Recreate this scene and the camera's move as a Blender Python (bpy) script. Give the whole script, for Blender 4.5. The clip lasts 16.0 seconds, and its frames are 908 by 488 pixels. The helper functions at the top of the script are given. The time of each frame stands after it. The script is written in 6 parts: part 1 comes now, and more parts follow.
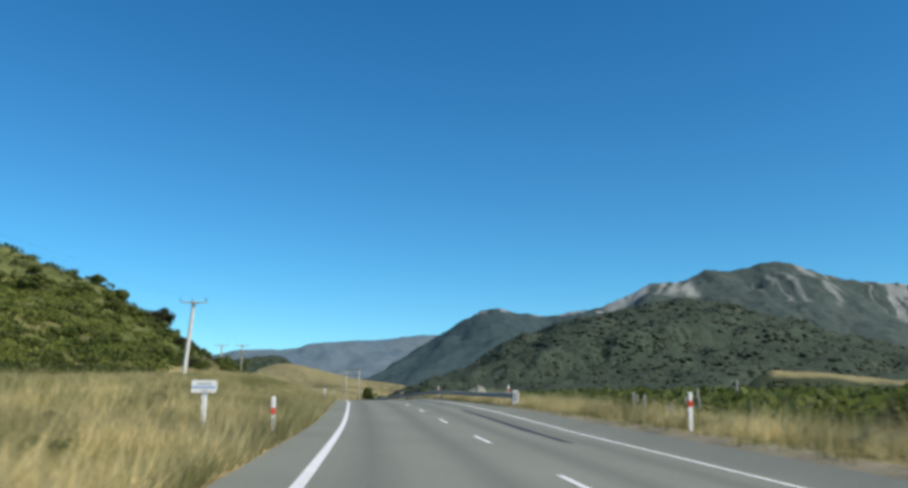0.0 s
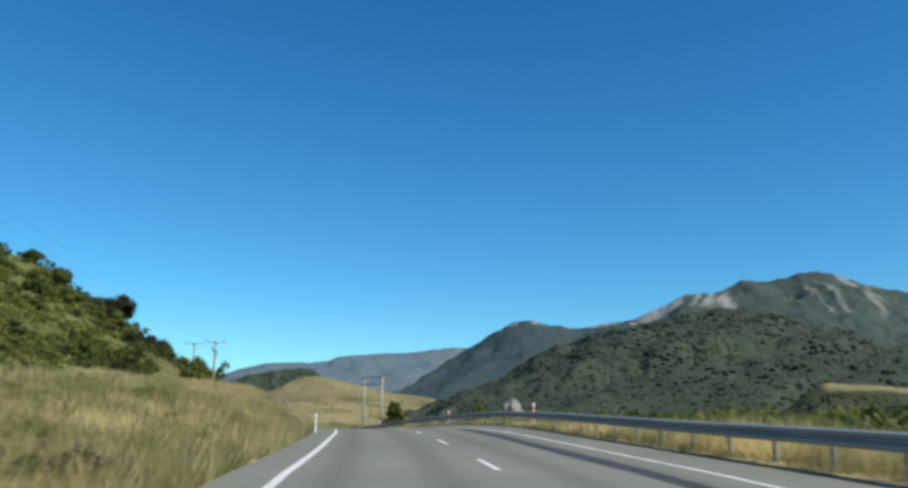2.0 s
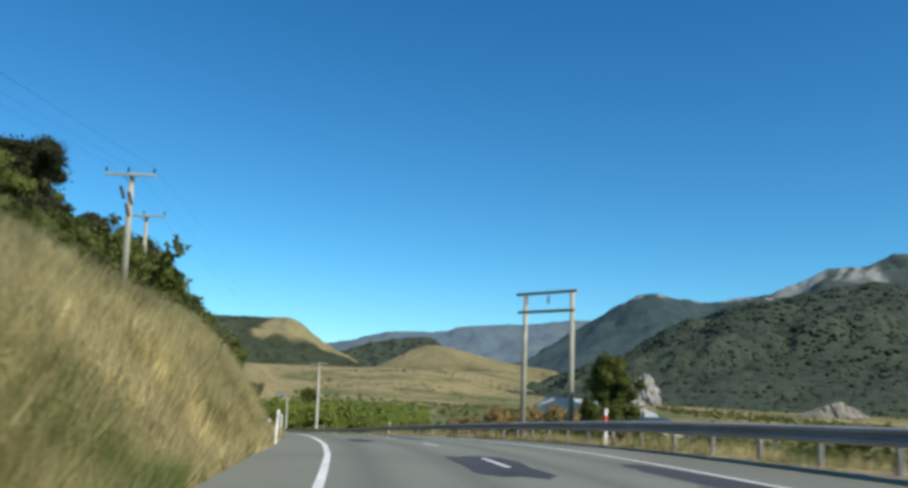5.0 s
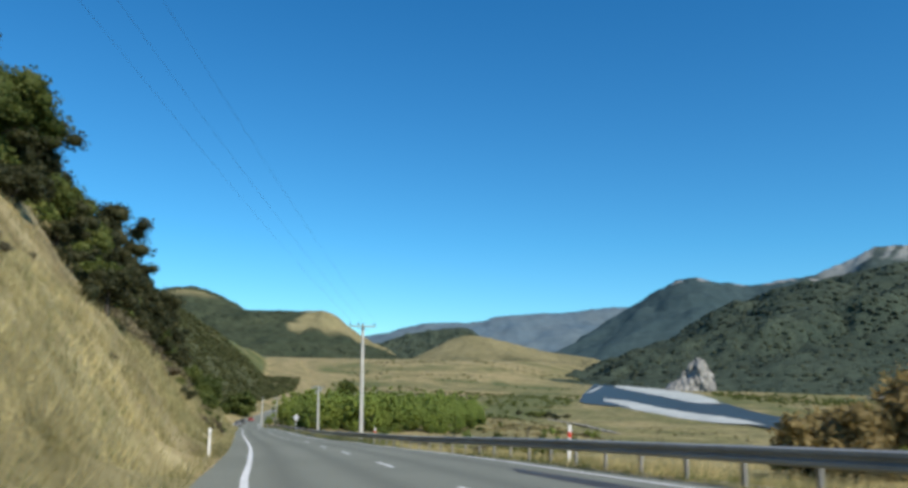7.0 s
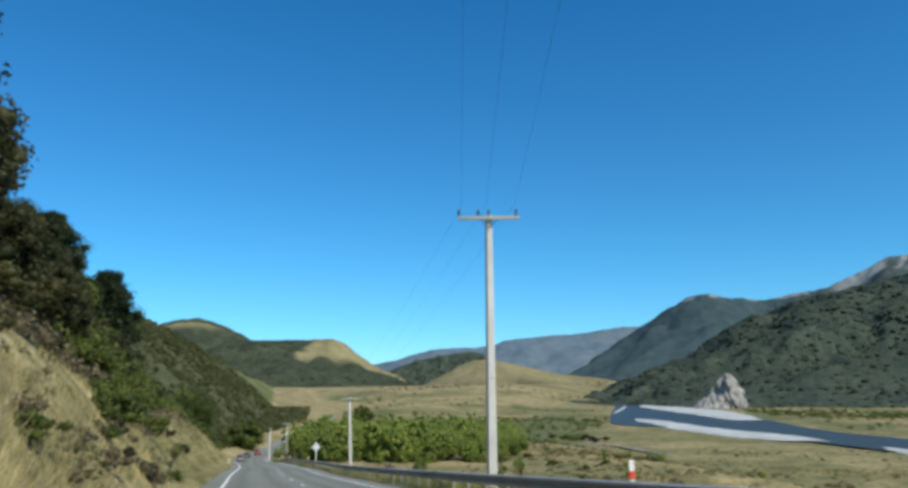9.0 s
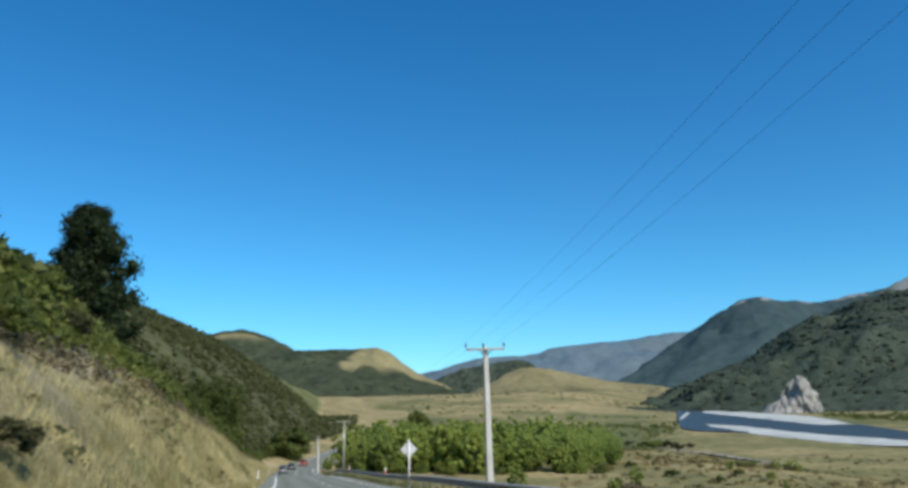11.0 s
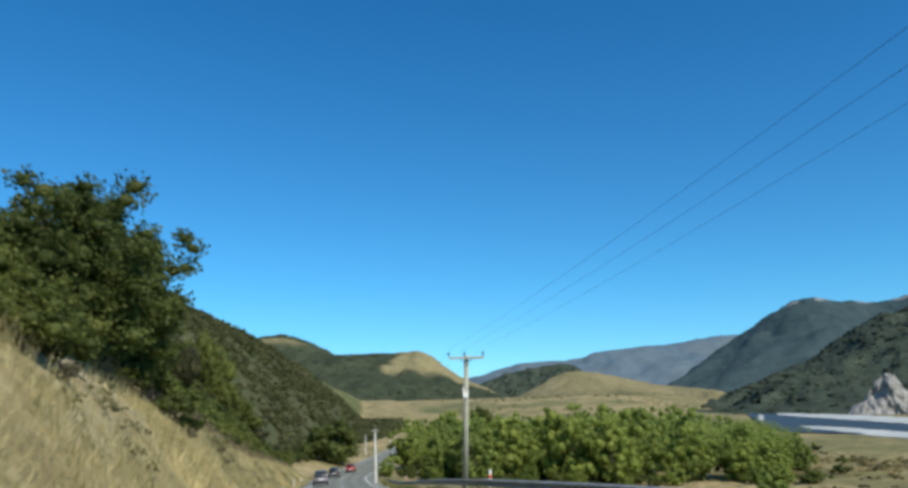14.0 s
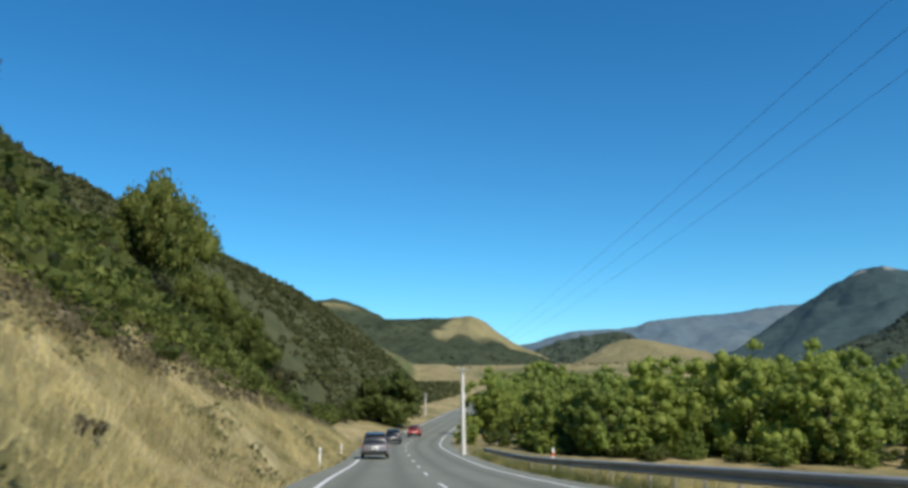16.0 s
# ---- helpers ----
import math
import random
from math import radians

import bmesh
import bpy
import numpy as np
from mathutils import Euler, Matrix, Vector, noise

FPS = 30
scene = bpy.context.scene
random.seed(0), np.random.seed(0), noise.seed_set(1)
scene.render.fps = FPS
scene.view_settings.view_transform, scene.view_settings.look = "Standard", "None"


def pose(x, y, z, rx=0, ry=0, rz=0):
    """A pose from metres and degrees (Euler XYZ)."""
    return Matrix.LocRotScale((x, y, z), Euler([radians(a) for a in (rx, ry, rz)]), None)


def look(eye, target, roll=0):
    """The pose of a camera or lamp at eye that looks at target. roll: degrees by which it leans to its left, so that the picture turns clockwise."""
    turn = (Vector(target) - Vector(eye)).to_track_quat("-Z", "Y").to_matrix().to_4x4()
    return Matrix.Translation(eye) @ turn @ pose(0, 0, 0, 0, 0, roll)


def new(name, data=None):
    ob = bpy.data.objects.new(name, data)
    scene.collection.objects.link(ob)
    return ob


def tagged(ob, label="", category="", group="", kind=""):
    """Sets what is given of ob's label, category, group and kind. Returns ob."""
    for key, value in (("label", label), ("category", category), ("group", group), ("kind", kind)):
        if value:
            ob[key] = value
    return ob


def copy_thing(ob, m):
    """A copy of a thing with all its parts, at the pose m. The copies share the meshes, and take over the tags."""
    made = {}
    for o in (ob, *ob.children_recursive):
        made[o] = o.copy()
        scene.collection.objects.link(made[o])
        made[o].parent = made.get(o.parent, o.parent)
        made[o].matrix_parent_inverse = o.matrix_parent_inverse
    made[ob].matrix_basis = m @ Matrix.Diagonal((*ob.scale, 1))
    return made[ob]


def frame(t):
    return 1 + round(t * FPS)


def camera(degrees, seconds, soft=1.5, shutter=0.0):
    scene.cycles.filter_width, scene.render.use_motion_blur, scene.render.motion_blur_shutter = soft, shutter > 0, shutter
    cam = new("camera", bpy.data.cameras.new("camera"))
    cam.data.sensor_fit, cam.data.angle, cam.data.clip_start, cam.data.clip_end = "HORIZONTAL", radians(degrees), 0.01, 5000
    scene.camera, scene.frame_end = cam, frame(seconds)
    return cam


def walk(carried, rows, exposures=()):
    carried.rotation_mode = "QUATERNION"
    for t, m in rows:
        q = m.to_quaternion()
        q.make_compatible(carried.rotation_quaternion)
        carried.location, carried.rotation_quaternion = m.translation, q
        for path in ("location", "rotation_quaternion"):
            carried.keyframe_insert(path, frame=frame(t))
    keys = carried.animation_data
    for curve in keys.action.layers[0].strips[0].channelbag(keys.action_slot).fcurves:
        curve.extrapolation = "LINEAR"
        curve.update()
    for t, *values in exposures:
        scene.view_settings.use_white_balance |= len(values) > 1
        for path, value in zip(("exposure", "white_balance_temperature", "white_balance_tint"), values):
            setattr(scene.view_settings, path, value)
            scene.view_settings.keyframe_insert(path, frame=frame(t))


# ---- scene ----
cam = camera(61.04, 16.0, soft=3.3, shutter=0.22)
DRIVE = [
    (0, 0.00, -0.00, 1.30, 0.00, 11.20, 0.54),
    (0.5, -0.87, 10.24, 1.47, 0.42, 11.46, 0.59),
    (1, -1.82, 20.60, 1.58, 0.97, 11.71, 0.62),
    (1.5, -2.92, 31.07, 1.71, 1.51, 12.01, 0.66),
    (2, -4.06, 41.58, 1.88, 2.22, 12.14, 0.63),
    (2.5, -5.22, 52.09, 1.92, 3.14, 11.96, 0.69),
    (3, -6.76, 62.56, 1.99, 4.13, 11.65, 0.84),
    (3.5, -8.63, 73.07, 2.05, 5.49, 11.29, 1.17),
    (4, -10.62, 83.65, 1.99, 7.22, 10.74, 1.93),
    (4.5, -12.97, 94.13, 1.68, 9.14, 10.34, 2.32),
    (5, -15.83, 104.58, 1.32, 11.22, 9.86, 2.53),
    (5.5, -19.27, 114.78, 0.88, 12.49, 9.45, 2.18),
    (6, -23.08, 124.70, 0.37, 13.28, 9.15, 1.74),
    (6.5, -27.05, 134.39, -0.22, 13.65, 9.04, 1.41),
    (7, -31.08, 143.82, -0.86, 13.62, 9.15, 1.20),
    (7.5, -35.17, 152.94, -1.56, 13.37, 9.57, 0.97),
    (8, -39.44, 161.75, -2.29, 13.42, 10.34, 0.44),
    (8.5, -43.89, 170.55, -3.00, 13.60, 10.91, -0.07),
    (9, -48.67, 179.51, -3.73, 13.99, 11.08, -0.62),
    (9.5, -53.40, 188.51, -4.47, 15.61, 11.29, -0.81),
    (10, -58.09, 197.45, -5.21, 16.95, 11.51, -0.88),
    (10.5, -62.85, 206.35, -5.94, 17.42, 11.70, -1.00),
    (11, -67.73, 215.28, -6.68, 17.04, 11.85, -1.24),
    (11.5, -72.77, 224.31, -7.42, 16.51, 11.92, -1.53),
    (12, -77.93, 233.43, -8.16, 17.33, 11.88, -1.71),
    (12.5, -82.73, 242.56, -8.83, 17.86, 11.91, -2.18),
    (13, -87.53, 251.62, -9.45, 18.49, 12.04, -2.22),
    (13.5, -92.58, 260.57, -10.29, 19.09, 12.29, -2.02),
    (14, -97.71, 269.35, -11.07, 19.89, 12.42, -1.44),
    (14.5, -102.75, 278.49, -11.70, 20.85, 12.17, -1.05),
    (15, -108.25, 287.79, -12.32, 22.04, 11.51, -0.58),
    (15.5, -113.73, 297.19, -13.10, 22.96, 10.84, -0.47),
    (16, -119.18, 306.61, -13.99, 23.75, 10.14, -0.49),
]


def drive_pose(x, y, z, yaw, pitch, roll):
    a, b = radians(yaw), radians(pitch)
    way = Vector((-math.sin(a) * math.cos(b), math.cos(a) * math.cos(b), math.sin(b)))
    return look(Vector((x, y, z)), Vector((x, y, z)) + 2 * way, roll)


walk(cam, [(t, drive_pose(*rest)) for t, *rest in DRIVE],
     [(0, 0.32, 6500, 8), (5, 0.32, 6500, 8), (7.5, 0.32, 6200, 8), (11.5, 0.32, 6150, 8), (14.5, 0.32, 6250, 8), (16, 0.32, 6400, 8)])

# ---- light ----
SUN_AZ, SUN_EL = radians(122), radians(43)      # clockwise from +y
scene.view_settings.exposure = 0.32
world = bpy.data.worlds.new("clear_sky")
scene.world = world
world.use_nodes = True
wn = world.node_tree.nodes
sky = wn.new("ShaderNodeTexSky")
sky.sky_type, sky.sun_disc = "NISHITA", False
sky.sun_elevation, sky.sun_rotation = SUN_EL, SUN_AZ
sky.altitude, sky.air_density, sky.dust_density, sky.ozone_density = 600, 0.9, 0.05, 2.0
wn["Background"].inputs["Strength"].default_value = 0.105
tint = wn.new("ShaderNodeMix")                    # the deep, saturated blue of this clear mountain sky
tint.data_type, tint.blend_type = "RGBA", "MULTIPLY"
tint.inputs[0].default_value = 1.0
way, up = wn.new("ShaderNodeTexCoord"), wn.new("ShaderNodeSeparateXYZ")
shade = wn.new("ShaderNodeValToRGB")              # paler towards the horizon, deeper overhead
shade.color_ramp.elements.new(0.16)
for e, (at, colour) in zip(shade.color_ramp.elements, ((0.0, (0.5, 0.87, 1.02, 1)), (0.16, (0.34, 0.87, 1.08, 1)), (0.5, (0.2, 0.8, 1.14, 1)))):
    e.position, e.color = at, colour
world.node_tree.links.new(way.outputs["Generated"], up.inputs[0])
world.node_tree.links.new(up.outputs["Z"], shade.inputs[0])
world.node_tree.links.new(shade.outputs[0], tint.inputs[7])
world.node_tree.links.new(sky.outputs[0], tint.inputs[6])
world.node_tree.links.new(tint.outputs[2], wn["Background"].inputs["Color"])
sun = new("sun", bpy.data.lights.new("sun", "SUN"))
sun.data.energy, sun.data.angle, sun.data.color = 4.2, radians(0.5), (1.0, 0.89, 0.74)
to_sun = Vector((math.sin(SUN_AZ) * math.cos(SUN_EL), math.cos(SUN_AZ) * math.cos(SUN_EL), math.sin(SUN_EL)))
sun.matrix_world = look(to_sun * 100, (0, 0, 0))

# ---- materials ----
def shade_nodes(name, rough=0.8, metal=0.0, spec=0.3):
    m = bpy.data.materials.new(name)
    m.use_nodes = True
    nt = m.node_tree
    b = nt.nodes["Principled BSDF"]
    b.inputs["Roughness"].default_value, b.inputs["Metallic"].default_value = rough, metal
    b.inputs["Specular IOR Level"].default_value = spec
    return m, nt, b


def coords(nt, obj=True):
    c = nt.nodes.new("ShaderNodeTexCoord")
    return c.outputs["Object" if obj else "Generated"]


def noise_node(nt, vec, scale, detail=4.0, rough=0.55):
    n = nt.nodes.new("ShaderNodeTexNoise")
    n.inputs["Scale"].default_value, n.inputs["Detail"].default_value, n.inputs["Roughness"].default_value = scale, detail, rough
    nt.links.new(vec, n.inputs["Vector"])
    return n.outputs["Fac"]


def ramp(nt, fac, stops):
    r = nt.nodes.new("ShaderNodeValToRGB")
    e = r.color_ramp.elements
    while len(e) < len(stops):
        e.new(0.5)
    for el, (p, c) in zip(e, stops):
        el.position, el.color = p, (*c, 1)
    nt.links.new(fac, r.inputs[0])
    return r.outputs[0]


def mix(nt, fac, a, b, kind="MIX"):
    m = nt.nodes.new("ShaderNodeMix")
    m.data_type, m.blend_type = "RGBA", kind
    for value, socket in ((fac, m.inputs["Factor"]), (a, m.inputs["A"]), (b, m.inputs["B"])):
        if isinstance(value, bpy.types.NodeSocket):
            nt.links.new(value, [s for s in m.inputs if s.name == socket.name and s.type == ("VALUE" if socket.name == "Factor" else "RGBA")][0])
        else:
            [s for s in m.inputs if s.name == socket.name and s.type == ("VALUE" if socket.name == "Factor" else "RGBA")][0].default_value = value if socket.name == "Factor" else (*value, 1)
    return [s for s in m.outputs if s.type == "RGBA"][0]


def bump(nt, b, height, strength=0.4, distance=0.05):
    n = nt.nodes.new("ShaderNodeBump")
    n.inputs["Strength"].default_value, n.inputs["Distance"].default_value = strength, distance
    nt.links.new(height, n.inputs["Height"])
    nt.links.new(n.outputs[0], b.inputs["Normal"])


def attribute(nt, name):
    a = nt.nodes.new("ShaderNodeAttribute")
    a.attribute_name = name
    return a.outputs["Fac"]


def speckled(name, dark, light, scale, rough=0.8, metal=0.0, fine=40.0, bump_d=0.01, spec=0.3):
    """A two-scale surface: broad patches and fine grain between a dark and a light colour."""
    m, nt, b = shade_nodes(name, rough, metal, spec)
    v = coords(nt)
    broad, grain = noise_node(nt, v, scale), noise_node(nt, v, scale * fine, 3)
    c = ramp(nt, broad, [(0.3, dark), (0.7, light)])
    g = ramp(nt, grain, [(0.2, (0.72, 0.72, 0.72)), (0.8, (1.25, 1.25, 1.25))])
    nt.links.new(mix(nt, 1.0, c, g, "MULTIPLY"), b.inputs["Base Color"])
    bump(nt, b, grain, 0.4, bump_d)
    return m


def foliage(name, dark, light, yellow, scale=0.5):
    """Leaves: a random tone per clump island and a broad drift."""
    m, nt, b = shade_nodes(name, 0.62, 0.0, 0.25)
    geo = nt.nodes.new("ShaderNodeNewGeometry")
    info = nt.nodes.new("ShaderNodeObjectInfo")
    c = ramp(nt, geo.outputs["Random Per Island"], [(0.0, dark), (0.55, light), (1.0, yellow)])
    t = ramp(nt, info.outputs["Random"], [(0.0, (0.75, 0.8, 0.75)), (1.0, (1.25, 1.2, 1.05))])
    d = ramp(nt, noise_node(nt, coords(nt), scale), [(0.3, (0.75, 0.75, 0.75)), (0.7, (1.2, 1.2, 1.1))])
    leaf = mix(nt, 1.0, mix(nt, 1.0, c, t, "MULTIPLY"), d, "MULTIPLY")
    nt.links.new(leaf, b.inputs["Base Color"])
    through_leaf = nt.nodes.new("ShaderNodeBsdfTranslucent")
    nt.links.new(leaf, through_leaf.inputs["Color"])
    both = nt.nodes.new("ShaderNodeMixShader")
    both.inputs[0].default_value = 0.5
    nt.links.new(b.outputs[0], both.inputs[1])
    nt.links.new(through_leaf.outputs[0], both.inputs[2])
    nt.links.new(both.outputs[0], nt.nodes["Material Output"].inputs["Surface"])
    return m


def ground_material():
    m, nt, b = shade_nodes("dry_grassland", 0.9, 0.0, 0.15)
    v = coords(nt)
    n1, n2, n3 = noise_node(nt, v, 0.05, 6), noise_node(nt, v, 0.6, 5), noise_node(nt, v, 9.0, 4)
    dry = ramp(nt, n2, [(0.3, (0.19, 0.15, 0.068)), (0.48, (0.33, 0.266, 0.128)), (0.68, (0.47, 0.39, 0.21))])
    green = ramp(nt, n2, [(0.3, (0.055, 0.075, 0.022)), (0.7, (0.13, 0.14, 0.05))])
    patch = ramp(nt, n1, [(0.42, (0, 0, 0)), (0.62, (1, 1, 1))])
    col = mix(nt, patch, dry, mix(nt, 0.55, dry, green))
    scrub = ramp(nt, noise_node(nt, v, 0.22, 6, 0.65), [(0.3, (0.07, 0.085, 0.028)), (0.52, (0.115, 0.13, 0.045)), (0.75, (0.16, 0.162, 0.062))])
    col = mix(nt, attribute(nt, "scrub"), col, scrub)
    heath = ramp(nt, noise_node(nt, v, 0.09, 6, 0.7), [(0.3, (0.056, 0.064, 0.028)), (0.55, (0.084, 0.09, 0.04)), (0.75, (0.12, 0.115, 0.058))])
    col = mix(nt, attribute(nt, "heath"), col, heath)
    blotch = ramp(nt, noise_node(nt, v, 0.11, 6, 0.7), [(0.35, (0.62, 0.62, 0.58)), (0.5, (1.0, 1.0, 1.0)), (0.68, (1.2, 1.16, 1.08))])
    col = mix(nt, 1.0, col, blotch, "MULTIPLY")
    stone = ramp(nt, noise_node(nt, v, 1.5, 6, 0.7), [(0.3, (0.2, 0.19, 0.17)), (0.7, (0.42, 0.40, 0.36))])
    col = mix(nt, attribute(nt, "stone"), col, stone)
    fine = ramp(nt, n3, [(0.25, (0.7, 0.7, 0.7)), (0.75, (1.25, 1.25, 1.25))])
    nt.links.new(mix(nt, 1.0, col, fine, "MULTIPLY"), b.inputs["Base Color"])
    bump(nt, b, n3, 0.6, 0.08)
    return m


def asphalt_material():
    m, nt, b = shade_nodes("chip_seal", 0.85, 0.0, 0.3)
    v = coords(nt)
    n1, n2 = noise_node(nt, v, 0.12, 5), noise_node(nt, v, 60, 2)
    c = ramp(nt, n1, [(0.3, (0.172, 0.181, 0.146)), (0.7, (0.222, 0.232, 0.188))])
    wear = mix(nt, attribute(nt, "wheel"), c, (0.132, 0.138, 0.112))
    g = ramp(nt, n2, [(0.25, (0.7, 0.7, 0.7)), (0.75, (1.3, 1.3, 1.3))])
    nt.links.new(mix(nt, 1.0, wear, g, "MULTIPLY"), b.inputs["Base Color"])
    bump(nt, b, n2, 0.5, 0.006)
    return m


def hill_material(name, forest, forest_light, bare, bare_light, scale=0.012, fine=0.06, depth=0.42):
    """Hillside: mesh attribute 'bare' mixes open ground into tree cover."""
    m, nt, b = shade_nodes(name, 0.95, 0.0, 0.05)
    v = coords(nt)
    n1, n2 = noise_node(nt, v, scale, 6, 0.6), noise_node(nt, v, fine, 5, 0.7)
    cover = mix(nt, 1.0, ramp(nt, n1, [(0.3, forest), (0.7, forest_light)]), ramp(nt, n2, [(0.3, (1 - depth, 1 - depth, 1 - depth)), (0.7, (1 + depth, 1 + depth, 1 + depth))]), "MULTIPLY")
    openg = mix(nt, 1.0, ramp(nt, n1, [(0.3, bare), (0.7, bare_light)]), ramp(nt, n2, [(0.3, (0.8, 0.8, 0.8)), (0.7, (1.15, 1.15, 1.15))]), "MULTIPLY")
    nt.links.new(mix(nt, attribute(nt, "bare"), cover, openg), b.inputs["Base Color"])
    bump(nt, b, n2, 1.0, 14.0 * depth)
    return m


def grass_material(name, low, high, green, share):
    """Blades whose colour drifts in patches of a metre or two, with a tone of their own each."""
    m = foliage(name, low, high, tuple(1.15 * c for c in high), 0.35)
    nt = m.node_tree
    b = nt.nodes["Principled BSDF"]
    leaf = b.inputs["Base Color"].links[0].from_socket
    v = coords(nt)
    patch = ramp(nt, noise_node(nt, v, 0.55, 5, 0.65), [(0.5 - share, (0, 0, 0)), (0.62 - share, (1, 1, 1))])
    col = mix(nt, patch, green, leaf)
    broad = ramp(nt, noise_node(nt, v, 0.13, 6, 0.7), [(0.36, (0.72, 0.74, 0.68)), (0.5, (1.04, 1.04, 1.02)), (0.64, (1.25, 1.22, 1.15))])
    col = mix(nt, 1.0, col, broad, "MULTIPLY")
    for node in nt.nodes:
        if node.type in ("BSDF_PRINCIPLED", "BSDF_TRANSLUCENT"):
            nt.links.new(col, node.inputs["Base Color" if node.type == "BSDF_PRINCIPLED" else "Color"])
    return m


GROUND, ASPHALT = ground_material(), asphalt_material()
WHITE_LINE = speckled("road_paint", (0.62, 0.62, 0.6), (0.8, 0.8, 0.78), 1.2, 0.6)
CONCRETE = speckled("pale_concrete", (0.55, 0.54, 0.5), (0.68, 0.67, 0.63), 0.7, 0.85)
WOOD_POLE = speckled("weathered_timber", (0.28, 0.285, 0.22), (0.42, 0.425, 0.34), 1.0, 0.9)
DARK_METAL = speckled("dark_steel", (0.03, 0.03, 0.035), (0.06, 0.06, 0.065), 2.0, 0.5, 0.6)
GALV = speckled("galvanised_steel", (0.25, 0.26, 0.255), (0.35, 0.36, 0.355), 0.8, 0.55, 0.15)
GALV_POST = speckled("galvanised_post", (0.45, 0.46, 0.46), (0.6, 0.61, 0.61), 1.5, 0.6, 0.2)
WHITE_PLASTIC = speckled("white_plastic", (0.72, 0.72, 0.7), (0.84, 0.84, 0.82), 2.0, 0.5)
RED_BAND = speckled("red_band", (0.6, 0.06, 0.035), (0.7, 0.09, 0.05), 6.0, 0.4)
# forest green carries a little blue, painted in as aerial haze
FOREST = hill_material("hazed_beech_forest", (0.042, 0.058, 0.043), (0.066, 0.084, 0.059), (0.34, 0.32, 0.29), (0.5, 0.48, 0.44))
# Distance haze put into the base colours: bluer and flatter the farther off
MOUNTAIN = hill_material("hazed_mountain_scrub", (0.05, 0.071, 0.068), (0.072, 0.092, 0.08), (0.22, 0.232, 0.215), (0.33, 0.343, 0.32), 0.006, 0.03, 0.25)
RIDGE = hill_material("hazed_ridge_forest", (0.04, 0.066, 0.07), (0.056, 0.086, 0.088), (0.3, 0.3, 0.29), (0.42, 0.42, 0.4), 0.006, 0.03, 0.22)
FAR_RANGE = hill_material("hazed_range", (0.094, 0.142, 0.18), (0.132, 0.172, 0.19), (0.26, 0.24, 0.2), (0.36, 0.34, 0.3), 0.004, 0.02, 0.15)
GOLD_HILL = hill_material("pasture_hill", (0.036, 0.049, 0.03), (0.06, 0.072, 0.042), (0.19, 0.172, 0.088), (0.275, 0.242, 0.128), 0.01, 0.05)
GRAVEL = speckled("river_gravel", (0.34, 0.36, 0.335), (0.52, 0.545, 0.51), 0.05, 0.9, 0, 20)

# ---- road line and ground ----
ROAD = [(8.5, -160, -2), (4.2, -60, -0.9), (0, 0, 0.08), (-1.8, 20.6, 0.38), (-4.1, 41.6, 0.66), (-6.9, 62.6, 0.79), (-10.7, 83.6, 0.76),
        (-16.0, 104.5, 0.1), (-23.2, 124.6, -0.85), (-31.1, 143.8, -2.1), (-39.6, 161.8, -3.5), (-48.7, 179.6, -4.95), (-58.1, 197.4, -6.4),
        (-67.8, 215.3, -7.9), (-77.8, 233.4, -9.35), (-87.6, 251.5, -10.7), (-97.7, 269.4, -12.2), (-108.3, 287.8, -13.6), (-119.2, 306.6, -15.2),
        (-130.6, 325.6, -17.0), (-142.2, 346.7, -18.9), (-160.1, 380.4, -20.8), (-177.9, 423.9, -22.3), (-195.8, 469.6, -23.3), (-214.8, 519.1, -24.0),
        (-246.6, 611.1, -24.2), (-286.7, 724.5, -24.0), (-360, 900, -18), (-560, 1300, 8)]


def spline(points, step):
    """An even run of points along a smooth curve through the given ones."""
    p = np.array(points, float)
    p = np.vstack([2 * p[0] - p[1], p, 2 * p[-1] - p[-2]])
    out = []
    for i in range(1, len(p) - 2):
        a, b, c, d = p[i - 1 : i + 3]
        ka = np.linalg.norm(c - b) / max(np.linalg.norm(b - a), 1e-6)
        kd = np.linalg.norm(c - b) / max(np.linalg.norm(d - c), 1e-6)
        m0, m1 = (c - b + (b - a) * ka) / 2, (c - b + (d - c) * kd) / 2
        for u in np.linspace(0, 1, 40, endpoint=False):
            out.append((2 * u**3 - 3 * u**2 + 1) * b + (u**3 - 2 * u**2 + u) * m0 + (3 * u**2 - 2 * u**3) * c + (u**3 - u**2) * m1)
    out = np.array(out + [p[-2]])
    length = np.r_[0, np.cumsum(np.linalg.norm(np.diff(out[:, :2], axis=0), axis=1))]
    s = np.arange(0, length[-1], step)
    return np.stack([np.interp(s, length, out[:, k]) for k in range(out.shape[1])], 1), s


LINE, LINE_S = spline(ROAD, 1.0)
LINE_S = LINE_S - LINE_S[np.argmin((LINE[:, :2] ** 2).sum(1))]        # zero where the drive begins
_t = np.gradient(LINE[:, :2], axis=0)
_t /= np.linalg.norm(_t, axis=1)[:, None]
LINE_T, LINE_R = _t, np.stack([_t[:, 1], -_t[:, 0]], 1)
LEFT_LINE, CENTRE, RIGHT_LINE, RAIL_LAT = -1.15, 2.4, 6.05, 7.95


def sm(a, b, x):
    u = np.clip((np.asarray(x, float) - a) / (b - a), 0, 1)
    return u * u * (3 - 2 * u)


